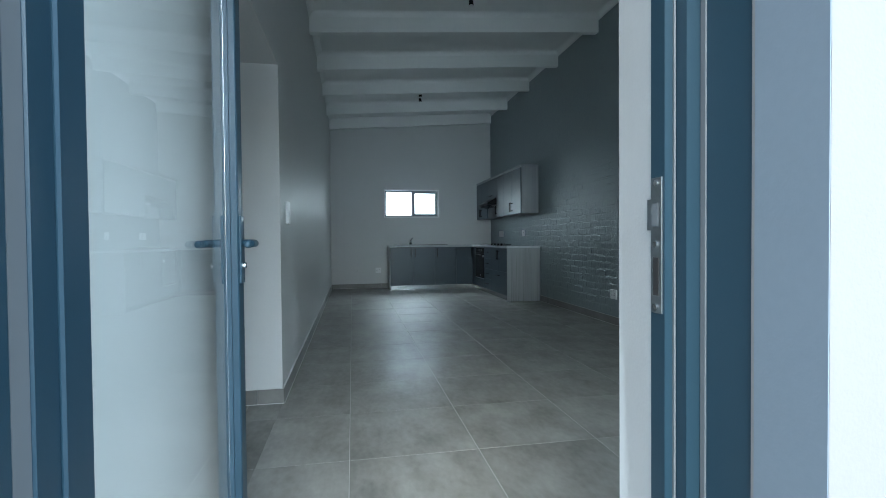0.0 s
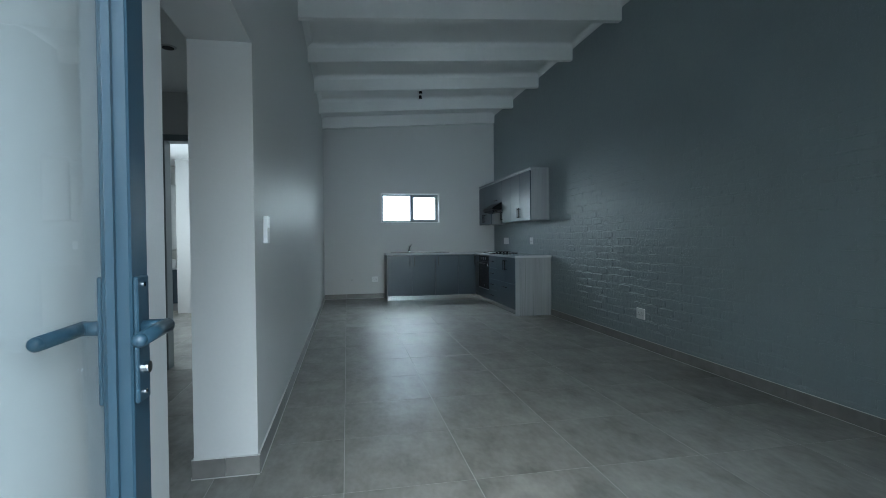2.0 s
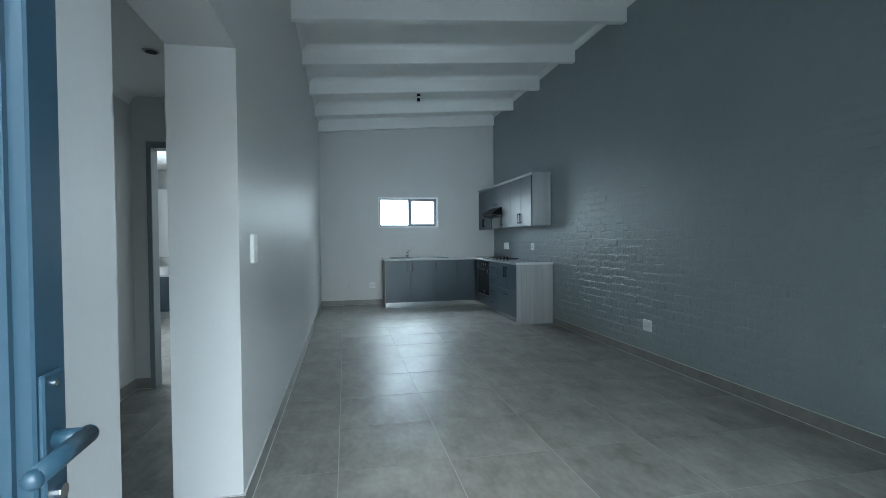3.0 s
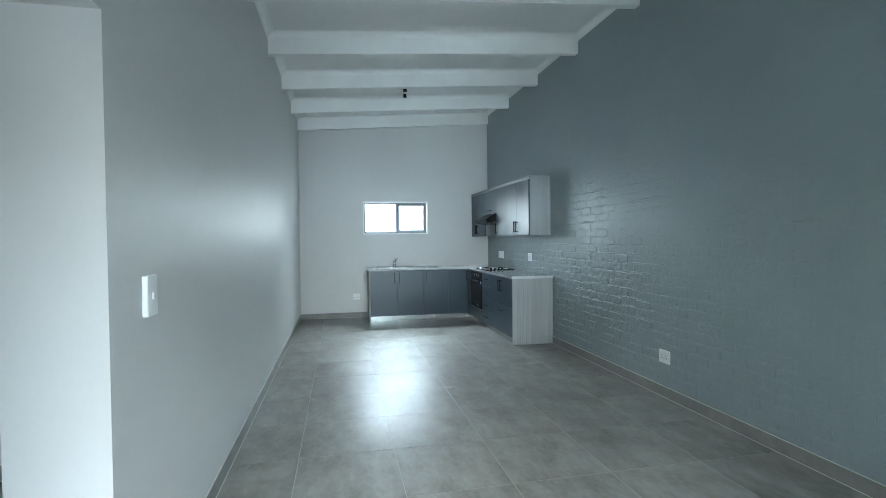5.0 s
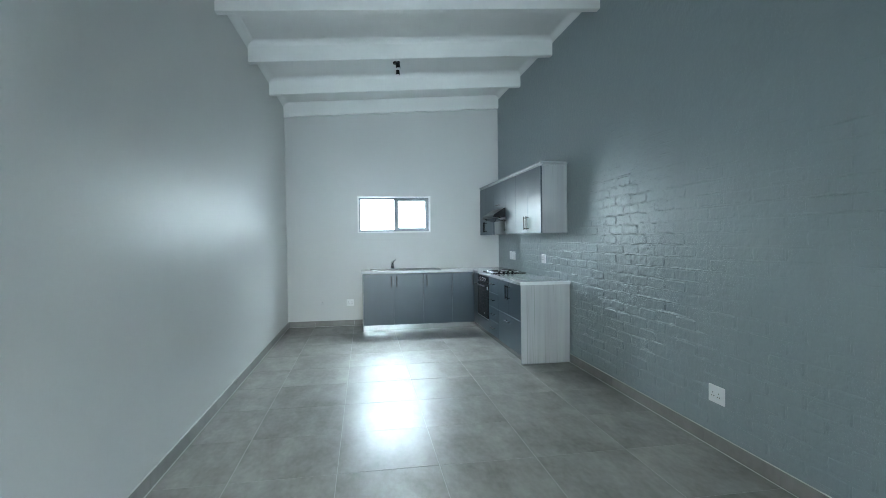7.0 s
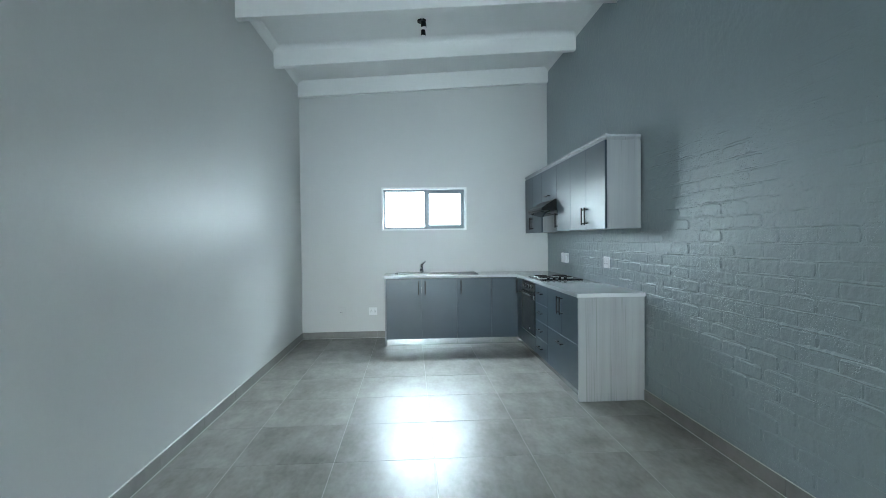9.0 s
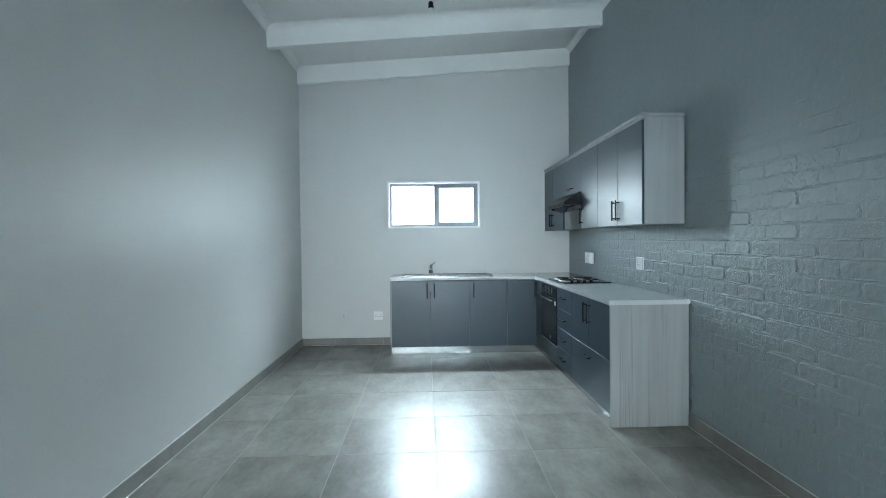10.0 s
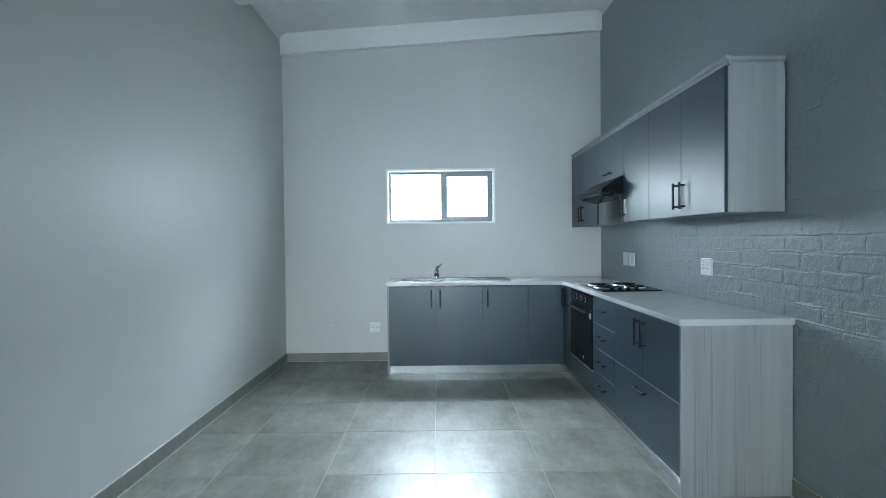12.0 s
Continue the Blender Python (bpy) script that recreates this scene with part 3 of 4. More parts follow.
        part("handle", bar_handle((XD, hy, 0.645), (XD, hy, 0.805), (-1, 0, 0)), BLACK, d, "black bar handle")
    d = front_x(u, XD, 7.566, 8.46, KICK, 0.455, "drawer")
    part("handle", bar_handle((XD, 7.94, 0.385), (XD, 8.10, 0.385), (-1, 0, 0)), BLACK, d, "black bar handle")
    part("end_panel", boxes((XD - 0.004, XR - 0.008, 7.548, 7.565, 0.002, TOP0), bevel=0.001), PALEWOOD, u, "pale wood-grain end panel")
    part("kickboard", boxes((XD + 0.050, XD + 0.064, 7.566, 8.4595, 0.002, KICK - 0.003)), KICKMETAL, u)


base_units()


BOWL = (0.90, 1.30, 9.94, 10.235)


def worktop():
    us = [0.722, BOWL[0] - 0.004, BOWL[1] + 0.004, XD - 0.016, XR - 0.003]
    vs = [7.538, YD - 0.018, BOWL[2] - 0.004, BOWL[3] + 0.004, YB - 0.001]
    bm = holed(us, vs, {(0, 0), (1, 0), (2, 0), (1, 2)}, "z", TOP0 + 0.0005, TOP1)
    sharp = [e for e in bm.edges if len(e.link_faces) == 2 and e.calc_face_angle(0) > 0.8]
    bmesh.ops.bevel(bm, geom=sharp, offset=0.0025, segments=2, affect="EDGES")
    return tagged(new("worktop", mesh_of("worktop", bm, QUARTZ)), "white quartz L-shaped kitchen worktop", "worktop")


worktop()


def oven():
    o = thing("oven", "black built-in oven with glass door under the worktop", "oven", (2.7, 9.22, 0))
    y0, y1 = 8.922, 9.528
    part("body", boxes((XD + 0.012, XR - 0.004, y0, y1, KICK, TOP0 - 0.02)), BLACK, o)
    part("control_panel", boxes((XD - 0.006, XD + 0.011, y0 + 0.002, y1 - 0.002, 0.735, 0.828), bevel=0.002), BLACKGLASS, o, "black control panel")
    for y in (9.10, 9.22, 9.34):
        bm = bmesh.new()
        rod(bm, (XD - 0.006, y, 0.785), (XD - 0.028, y, 0.785), 0.018, 16, 0.015)
        kn = part("knob", bm, BLACK, o, "black knob with a steel ring")
        part("ring", rod(bmesh.new(), (XD - 0.006, y, 0.785), (XD - 0.010, y, 0.785), 0.022, 18), STEEL, kn)
    dr = part("door", boxes((XD - 0.010, XD + 0.011, y0 + 0.002, y1 - 0.002, 0.262, 0.725), bevel=0.003), BLACKGLASS, o, "black glass oven door")
    part("handle", bar_handle((XD - 0.010, y0 + 0.03, 0.700), (XD - 0.010, y1 - 0.03, 0.700), (-1, 0, 0), 0.035, 0.009), BLACK, dr)
    part("badge", rod(bmesh.new(), (XD - 0.010, 9.14, 0.315), (XD - 0.0115, 9.14, 0.315), 0.014, 16), STEEL, dr, "small round steel badge")
    part("sticker", boxes((XD - 0.0115, XD - 0.010, 8.93, 8.985, 0.655, 0.700)), PLASTIC, dr, "white paper sticker")
    part("panel", boxes((XD, XD + 0.011, y0 + 0.001, y1 - 0.001, KICK, 0.248), bevel=0.001), CHARCOAL, o)
    part("trim", boxes((XD - 0.004, XD + 0.011, y0 + 0.001, y1 - 0.001, 0.2485, 0.2605)), STEEL, o, "steel trim strip")
    part("kickboard", boxes((XD + 0.050, XD + 0.064, y0, y1, 0.002, KICK - 0.003)), KICKMETAL, o)


oven()


def hob():
    h = thing("electric_hob", "black four-plate electric hob with steel-rimmed plates", "hob", (2.68, 9.1, TOP1))
    frame_z = TOP1 + 0.010
    part("plate", boxes((2.45, 2.905, 8.81, 9.38, TOP1 + 0.0005, frame_z), bevel=0.004), BLACKGLASS, h)
    for x, y, r in ((2.565, 9.255, 0.074), (2.785, 9.255, 0.092), (2.565, 9.035, 0.092), (2.785, 9.035, 0.074)):
        bm = bmesh.new()
        rod(bm, (x, y, frame_z - 0.001), (x, y, frame_z + 0.007), r + 0.007, 32, r + 0.003)
        ring = part("hotplate", bm, STEEL, h, "round hotplate in a steel rim", smooth=False)
        bm = bmesh.new()
        rod(bm, (x, y, frame_z + 0.0065), (x, y, frame_z + 0.013), r, 32, r - 0.003)
        part("disc", bm, IRON, ring, "black cast iron disc")
        part("hub", rod(bmesh.new(), (x, y, frame_z + 0.0125), (x, y, frame_z + 0.0138), r * 0.3, 20), IRON, ring)
    for k in range(4):
        x = 2.545 + 0.062 * k
        kn = part("knob", rod(bmesh.new(), (x, 8.865, frame_z), (x, 8.865, frame_z + 0.020), 0.017, 18, 0.014), BLACK, h, "black control knob")
        part("cap", rod(bmesh.new(), (x, 8.865, frame_z + 0.0195), (x, 8.865, frame_z + 0.0215), 0.0125, 18, 0.011), CHROME, kn)


hob()


def sink():
    s = thing("sink", "stainless steel inset sink with bowl and drainer", "sink", (1.4, 10.1, TOP1))
    x0, x1, y0, y1 = 0.86, 1.93, 9.90, 10.30
    z = TOP1 + 0.0005
    part("rim", boxes((x0, x1, y0, y0 + 0.03, z, z + 0.010), (x0, x1, y1 - 0.06, y1, z, z + 0.010), (x0, x0 + 0.03, y0 + 0.03, y1 - 0.06, z, z + 0.010),
                      (x1 - 0.03, x1, y0 + 0.03, y1 - 0.06, z, z + 0.010), bevel=0.002), SINKSTEEL, s)
    bx0, bx1, by0, by1 = BOWL
    zb = TOP1 - 0.16
    part("bowl", boxes((bx0, bx1, by0, by1, zb, zb + 0.002), (bx0 - 0.002, bx0, by0, by1, zb, z), (bx1, bx1 + 0.002, by0, by1, zb, z),
                       (bx0 - 0.002, bx1 + 0.002, by0 - 0.002, by0, zb, z), (bx0 - 0.002, bx1 + 0.002, by1, by1 + 0.002, zb, z)), SINKSTEEL, s, "pressed steel bowl")
    part("ledge", boxes((x0 + 0.03, bx0, y0 + 0.03, y1 - 0.06, z, z + 0.004), (bx1, x0 + 0.45, y0 + 0.03, y1 - 0.06, z, z + 0.004),
                        (bx0, bx1, y0 + 0.03, by0, z, z + 0.004), (bx0, bx1, by1, y1 - 0.06, z, z + 0.004)), SINKSTEEL, s)
    bm = boxes((x0 + 0.45, x1 - 0.03, y0 + 0.03, y1 - 0.06, z, z + 0.004))
    dr = part("drainer", bm, SINKSTEEL, s, "ridged steel drainer")
    for k in range(9):
        xx = x0 + 0.53 + k * 0.055
        part("ridge", rod(bmesh.new(), (xx, y0 + 0.05, z + 0.004), (xx, y1 - 0.08, z + 0.004), 0.004, 8), SINKSTEEL, dr)
    part("waste", rod(bmesh.new(), (1.10, 10.08, zb + 0.002), (1.10, 10.08, zb + 0.006), 0.045, 20), CHROME, s)
    t = thing("mixer_tap", "chrome single-lever kitchen mixer tap", "tap", (1.21, 10.27, TOP1 + 0.0075))
    b = TOP1 + 0.0075
    bm = bmesh.new()
    rod(bm, (1.21, 10.27, b), (1.21, 10.27, b + 0.012), 0.031, 20, 0.028)
    rod(bm, (1.21, 10.27, b + 0.012), (1.21, 10.27, b + 0.098), 0.027, 20, 0.025)
    bmesh.ops.create_uvsphere(bm, u_segments=16, v_segments=8, radius=0.026, matrix=Matrix.Translation((1.21, 10.27, b + 0.100)))
    part("body", bm, CHROME, t, smooth=True)
    bm = bmesh.new()
    rod(bm, (1.21, 10.26, b + 0.085), (1.215, 10.08, b + 0.135), 0.013, 14, 0.011)
    rod(bm, (1.215, 10.085, b + 0.140), (1.215, 10.085, b + 0.112), 0.012, 14)
    part("spout", bm, CHROME, t, smooth=True)
    part("lever", rod(bmesh.new(), (1.215, 10.265, b + 0.105), (1.262, 10.24, b + 0.152), 0.013, 12, 0.009), CHROME, t, smooth=True)


sink()

XU = 2.660
U0, U1 = 1.403, 2.128


def wall_units():
    g = "kitchen wall units"

    def unit(label, y0, y1, doors, z0=U0):
        u = thing("wall_cabinet", label, "cabinet", (2.8, (y0 + y1) / 2, z0), g)
        part("body", boxes((XU + 0.018, XR - 0.003, y0 + 0.001, y1 - 0.001, z0 + 0.004, U1)), PALEWOOD, u, "pale wood-grain carcass")
        for a, b, hy in doors:
            d = front_x(u, XU, a, b, z0, U1)
            if hy:
                part("handle", bar_handle((XU, hy, 1.445), (XU, hy, 1.60), (-1, 0, 0)), BLACK, d, "black bar handle")
        return u
    u = unit("charcoal two-door wall cabinet with pale wood end panel", 7.625, 8.48, ((7.607, 8.043, 8.005), (8.043, 8.48, 8.082)))
    part("end_panel", boxes((XU + 0.018, XR - 0.006, 7.607, 7.624, U0, U1), bevel=0.001), PALEWOOD, u, "pale wood-grain end panel")
    unit("charcoal single-door wall cabinet beside the cooker hood", 8.48, 8.935, ((8.48, 8.935, 8.895),))
    unit("charcoal two-door wall cabinet in the kitchen corner", 9.55, YB - 0.003, ((9.55, 9.99, 9.952), (9.99, YB - 0.006, 10.03)))
    u = unit("short charcoal flap cabinet over the cooker hood", 8.935, 9.55, ((8.935, 9.55, 0),), 1.765)
    part("handle", bar_handle((XU, 9.17, 1.815), (XU, 9.33, 1.815), (-1, 0, 0)), BLACK, u, "black bar handle")
    c = thing("cabinet_cornice", "pale wood-grain moulded cornice on the wall cabinets", "cornice", (2.8, 9.0, U1))
    prof = [(0, 0), (-0.010, 0.002), (-0.011, 0.018), (-0.022, 0.026), (-0.026, 0.044), (0, 0.044)]
    part("front_moulding", prism([(XU + 0.02 + p, U1 + 0.0005 + q) for p, q in prof], "y", 7.585, YB - 0.004), PALEWOOD, c)
    part("side_moulding", prism([(7.625 + p, U1 + 0.0005 + q) for p, q in prof], "x", XU + 0.021, XR - 0.006), PALEWOOD, c)
    part("top_board", boxes((XU + 0.021, XR - 0.006, 7.626, YB - 0.004, U1 + 0.0005, U1 + 0.016)), PALEWOOD, c)


wall_units()


def hood():
    h = thing("cooker_hood", "slim black visor cooker hood under the flap cabinet", "cooker hood", (2.7, 9.24, 1.64))
    y0, y1 = 8.94, 9.545
    part("body", prism([(XR - 0.01, 1.762), (XU - 0.012, 1.762), (2.50, 1.668), (2.492, 1.648), (2.50, 1.634), (XU - 0.01, 1.640), (XR - 0.01, 1.640)], "y", y0, y1, 0.003), BLACK, h)
    part("visor", prism([(2.500, 1.630), (2.640, 1.590), (2.640, 1.585), (2.498, 1.624)], "y", y0 + 0.02, y1 - 0.02), BLACKGLASS, h, "pull-down dark glass visor")
    part("visor_edge", boxes((2.490, 2.499, y0 + 0.02, y1 - 0.02, 1.622, 1.632), bevel=0.002), BLACK, h)
    for y in (y0 + 0.03, y1 - 0.03):
        part("bracket", rod(bmesh.new(), (2.60, y, 1.634), (2.535, y, 1.612), 0.005, 8), BLACK, h)
    part("filter", boxes((2.68, XR - 0.03, y0 + 0.03, y1 - 0.03, 1.632, 1.6395)), STEEL, h, "steel grease filter")


hood()


# ---- electrical fittings ----
def plate_x(name, label, cat, x, side, y0, y1, z0, z1, pins, depth=0.011):
    p = thing(name, label, cat, (x, (y0 + y1) / 2, z0))
    part("plate", boxes((x, x + side * depth, y0, y1, z0, z1), bevel=0.003), PLASTIC, p)
    yc, zc, xf = (y0 + y1) / 2, (z0 + z1) / 2, x + side * depth
    if pins:
        for dy in ((-0.022, 0.028) if y1 - y0 > 0.1 else (0,)):
            for a, b in ((-0.010, -0.012), (0.010, -0.012), (0, 0.010)):
                part("pin_hole", rod(bmesh.new(), (xf, yc + dy + a, zc + b), (xf + side * 0.0008, yc + dy + a, zc + b), 0.0038, 8), DARK, p)
        for dy in (-0.03, 0.03):
            part("rocker", boxes((xf, xf + side * 0.004, yc + dy - 0.008, yc + dy + 0.008, zc + 0.026, zc + 0.044), bevel=0.001), PLASTIC, p)
    elif depth > 0.015:
        part("rocker", boxes((xf, xf + side * 0.006, yc - 0.010, yc + 0.010, zc - 0.013, zc + 0.011), bevel=0.002), PLASTIC, p)
    else:
        part("rocker", boxes((xf, xf + side * 0.005, yc - 0.012, yc + 0.012, zc - 0.022, zc + 0.022), bevel=0.0015), PLASTIC, p)
    return p


plate_x("light_switch", "white plastic light switch on the grey wall", "switch", XL, 1, 3.562, 3.655, 1.105, 1.25, False, 0.020)
plate_x("wall_socket", "white double socket low on the brick wall", "socket", XR - 0.004, -1, 5.262, 5.40, 0.292, 0.402, True)
plate_x("wall_socket", "white double socket above the worktop", "socket", XR - 0.004, -1, 8.25, 8.375, 1.035, 1.145, True)
plate_x("isolator_switch", "white isolator switch above the worktop", "switch", XR - 0.004, -1, 9.46, 9.575, 1.03, 1.15, False)
plate_x("isolator_switch", "white isolator switch above the worktop", "switch", XR - 0.004, -1, 9.60, 9.715, 1.03, 1.15, False)


def back_socket(x0, x1, z0, z1, label, round_one=False):
    p = thing("wall_socket", label, "socket", ((x0 + x1) / 2, YB, z0))
    part("plate", boxes((x0, x1, YB - 0.010, YB, z0, z1), bevel=0.003), PAINT if round_one else PLASTIC, p)
    xc, zc = (x0 + x1) / 2, (z0 + z1) / 2
    for dx in ((0,) if round_one else (-0.025, 0.025)):
        for a, b in ((-0.010, -0.010), (0.010, -0.010), (0, 0.012)):
            part("pin_hole", rod(bmesh.new(), (xc + dx + a, YB - 0.010, zc + b), (xc + dx + a, YB - 0.0108, zc + b), 0.0045, 8), DARK, p)


back_socket(0.489, 0.602, 0.312, 0.418, "white double socket beside the sink cabinet")
back_socket(0.060, 0.173, 0.312, 0.418, "small painted-over outlet on the kitchen wall", True)


def ceiling_lamp(x, y):
    z = ceil_z(x)
    p = thing("ceiling_lamp", "small black twin spotlight on the white ceiling", "lamp", (x, y, z), "ceiling spotlights")
    part("base", rod(bmesh.new(), (x - 0.012, y, z), (x - 0.012, y, z - 0.020), 0.046, 24, 0.044), BLACK, p)
    part("mount", rod(bmesh.new(), (x + 0.004, y - 0.005, z - 0.018), (x + 0.008, y - 0.01, z - 0.078), 0.026, 18, 0.029), BLACK, p)
    part("rim", rod(bmesh.new(), (x + 0.008, y - 0.01, z - 0.078), (x + 0.009, y - 0.01, z - 0.092), 0.027, 18, 0.024), PLASTIC, p, "white lamp rim")
    part("stem", rod(bmesh.new(), (x - 0.004, y, z - 0.020), (x - 0.004, y, z - 0.115), 0.007, 10), PLASTIC, p)
    part("head", rod(bmesh.new(), (x + 0.002, y, z - 0.102), (x + 0.004, y - 0.004, z - 0.160), 0.021, 18, 0.026), BLACK, p)
    part("rim", rod(bmesh.new(), (x + 0.004, y - 0.004, z - 0.160), (x + 0.004, y - 0.004, z - 0.172), 0.024, 18, 0.021), PLASTIC, p, "white lamp rim")
    part("conduit", boxes((x - 0.014, x - 0.006, y - 0.62, y - 0.046, z - 0.010, z - 0.001)), WHITE, p, "thin white surface conduit")


ceiling_lamp(1.22, 8.73)
ceiling_lamp(1.26, 5.17)


def downlight(x, y):
    p = thing("downlight", "dark recessed downlight in the passage ceiling", "downlight", (x, y, PASS_H))
    bm = bmesh.new()
    rod(bm, (x, y, PASS_H), (x, y, PASS_H - 0.006), 0.052, 24, 0.048)
    part("ring", bm, STEEL, p)
    part("lens", rod(bmesh.new(), (x, y, PASS_H - 0.006), (x, y, PASS_H - 0.009), 0.036, 20), DARK, p)


downlight(-1.13, 4.43)

# passage doorway
pf = thing("door_frame", "dark grey painted passage door frame", "door frame", (DX0, YC, 0))
pf["kind"] = "structure"
part("jamb", boxes((DX0, DX0 + 0.038, YC - 0.012, YC + 0.13, 0, 2.05), bevel=0.003), DOORWOOD, pf)
part("jamb", boxes((DX1 - 0.055, DX1, YC - 0.012, YC + 0.13, 0, 2.05), bevel=0.003), DOORWOOD, pf)
part("head", boxes((DX0 + 0.038, DX1 - 0.055, YC - 0.012, YC + 0.13, 1.995, 2.05), bevel=0.003), DOORWOOD, pf)


def vanity():
    v = thing("vanity_unit", "charcoal vanity cabinet with white top and basin in the bathroom", "vanity", (-2.97, 9.7, 0))
    part("cabinet", boxes((-3.298, -2.602, 9.47, YR - 0.002, 0.12, 0.675), bevel=0.003), CHARCOAL, v)
    part("top", boxes((-3.298, -2.602, 9.45, YR - 0.002, 0.676, 0.70), bevel=0.003), QUARTZ, v, "white vanity top")
    part("plinth", boxes((-3.298, -2.602, 9.50, YR - 0.002, 0.0, 0.12)), PALEWOOD, v)
    bm = bmesh.new()
    rod(bm, (-2.84, 9.68, 0.7005), (-2.84, 9.68, 0.83), 0.13, 28, 0.17)
    part("basin", bm, PLASTIC, v, "round white ceramic basin")
    bm = bmesh.new()
    rod(bm, (-3.02, 9.80, 0.7005), (-3.02, 9.80, 0.95), 0.018)
    rod(bm, (-3.02, 9.80, 0.94), (-2.92, 9.74, 0.92), 0.012)
    part("tap", bm, CHROME, v, "chrome tap")


vanity()
mirror = thing("wall_mirror", "tall plain frameless mirror over the bathroom vanity", "mirror", (-2.9, YR, 0.98))
part("pane", boxes((-3.10, -2.75, YR - 0.006, YR - 0.001, 0.98, 2.1)), CHROME, mirror)
structure("wall_bath_return", boxes((-2.60, XL - WT, 9.17, 9.32, -0.05, PASS_H - 0.001)), PAINT, "pale painted return wall beside the vanity", "wall")

# ---- floor tiles, skirting tiles and bricks ----
TILE_Y0 = 0.04
level = random.Random(21)   # tiles lie a hair out of level
cache = {}


def tile_mesh(w, d):
    key = (round(w, 3), round(d, 3))
    if key not in cache:
        bm = bmesh.new()
        c, h = 0.0008, 0.004
        vs = [[bm.verts.new((sx * (w / 2 - i), sy * (d / 2 - i), z)) for sx, sy in ((-1, -1), (1, -1), (1, 1), (-1, 1))] for i, z in ((0, -h), (0, -c), (c, 0))]
        for a, b in zip(vs[:-1], vs[1:]):
            for i in range(4):
                j = (i + 1) % 4
                bm.faces.new((a[i], a[j], b[j], b[i]))
        bm.faces.new(vs[2])
        cache[key] = mesh_of("floor_tile", bm, TILE)
    return cache[key]


def lay(parent, x0, x1, y0, y1):
    kx = math.floor(x0 / 0.6)
    while kx * 0.6 < x1:
        ky = math.floor((y0 - TILE_Y0) / 0.6)
        while ky * 0.6 + TILE_Y0 < y1:
            a, b = max(x0, kx * 0.6 + 0.0018), min(x1, kx * 0.6 + 0.5982)
            c, d = max(y0, ky * 0.6 + TILE_Y0 + 0.0018), min(y1, ky * 0.6 + TILE_Y0 + 0.5982)
            if b - a > 0.01 and d - c > 0.01:
                ob = new("floor_tile", tile_mesh(b - a, d - c))
                ob.parent = parent
                ob.location = ((a + b) / 2, (c + d) / 2, 0)
                ob.rotation_euler = (level.gauss(0, 0.0006), level.gauss(0, 0.0006), 0)
            ky += 1
        kx += 1


lay(floor, XL, XR, YF1, YB)
lay(floor, -0.34, 0.47, 0.889, YF1)
lay(floor, XC, XL - WT, YF1, YC)
lay(floor, XL - WT, XL, NIB, PIER)
lay(floor, -3.3, XL - WT, YC, YR)

SK_H, SK_T = 0.090, 0.010
sk_cache = {}


def skirt_run(parent, start, end, normal, phase=0.0):
    a, b, nrm = Vector((*start, 0)), Vector((*end, 0)), Vector((*normal, 0))
    d = b - a
    length, d = d.length, d.normalized()
    for n_off, z0, z1, w in ((SK_T, 0.0005, 0.004, 0.004), (0.0, SK_H + 0.0003, SK_H + 0.003, SK_T * 0.8)):
        bm = bmesh.new()
        p0, p1 = a + nrm * n_off, b + nrm * (n_off + w)
        box(bm, min(p0.x, p1.x), max(p0.x, p1.x), min(p0.y, p1.y), max(p0.y, p1.y), z0, z1)
        ob = new("joint", mesh_of("joint", bm, SEAL))
        ob.parent = parent
    s = -phase
    while s < length:
        p, q = max(0, s) + 0.001, min(length, s + 0.6) - 0.001
        if q - p > 0.01:
            key = round(q - p, 3)
            if key not in sk_cache:
                sk_cache[key] = mesh_of("skirting_tile", boxes((-key / 2, key / 2, 0, SK_T, 0.001, SK_H), bevel=0.0015), SKIRT)
            ob = new("skirting_tile", sk_cache[key])
            ob.parent = parent
            side = Vector((-d.y, d.x, 0))
            m = Matrix((d, side, Vector((0, 0, 1)))).transposed().to_4x4()
            if side.dot(nrm) < 0:
                m = Matrix((-d, -side, Vector((0, 0, 1)))).transposed().to_4x4()
            mid = a + d * (p + q) / 2
            ob.matrix_basis = Matrix.Translation(mid) @ m
        s += 0.6


skirt_run(wall_left, (XL, PIER), (XL, YB), (1, 0), (PIER - TILE_Y0) % 0.6)
skirt_run(wall_left, (XL, YF1), (XL, NIB), (1, 0), 0.3)
skirt_run(wall_left, (XL - WT - SK_T, PIER), (XL + SK_T, PIER), (0, -1), 0.45)
skirt_run(wall_left, (XL - WT, PIER), (XL - WT, YC), (-1, 0))
skirt_run(wall_back, (XL + SK_T, YB), (0.734, YB), (0, -1), 0.2)
skirt_run(wall_right, (XR - 0.004, YF1), (XR - 0.004, 7.546), (-1, 0), 0.35)
skirt_run(wall_passage, (XC, YF1), (XC, YC - SK_T), (1, 0), 0.2)
skirt_run(wall_passage_end, (XC, YC), (DX0 - 0.001, YC), (0, -1), 0.1)

# bricks: stretcher bond, each with a worn chamfer
BL, BH, COURSE, PITCH = 0.2235, 0.0745, 0.0835, 0.2325
rng = random.Random(7)


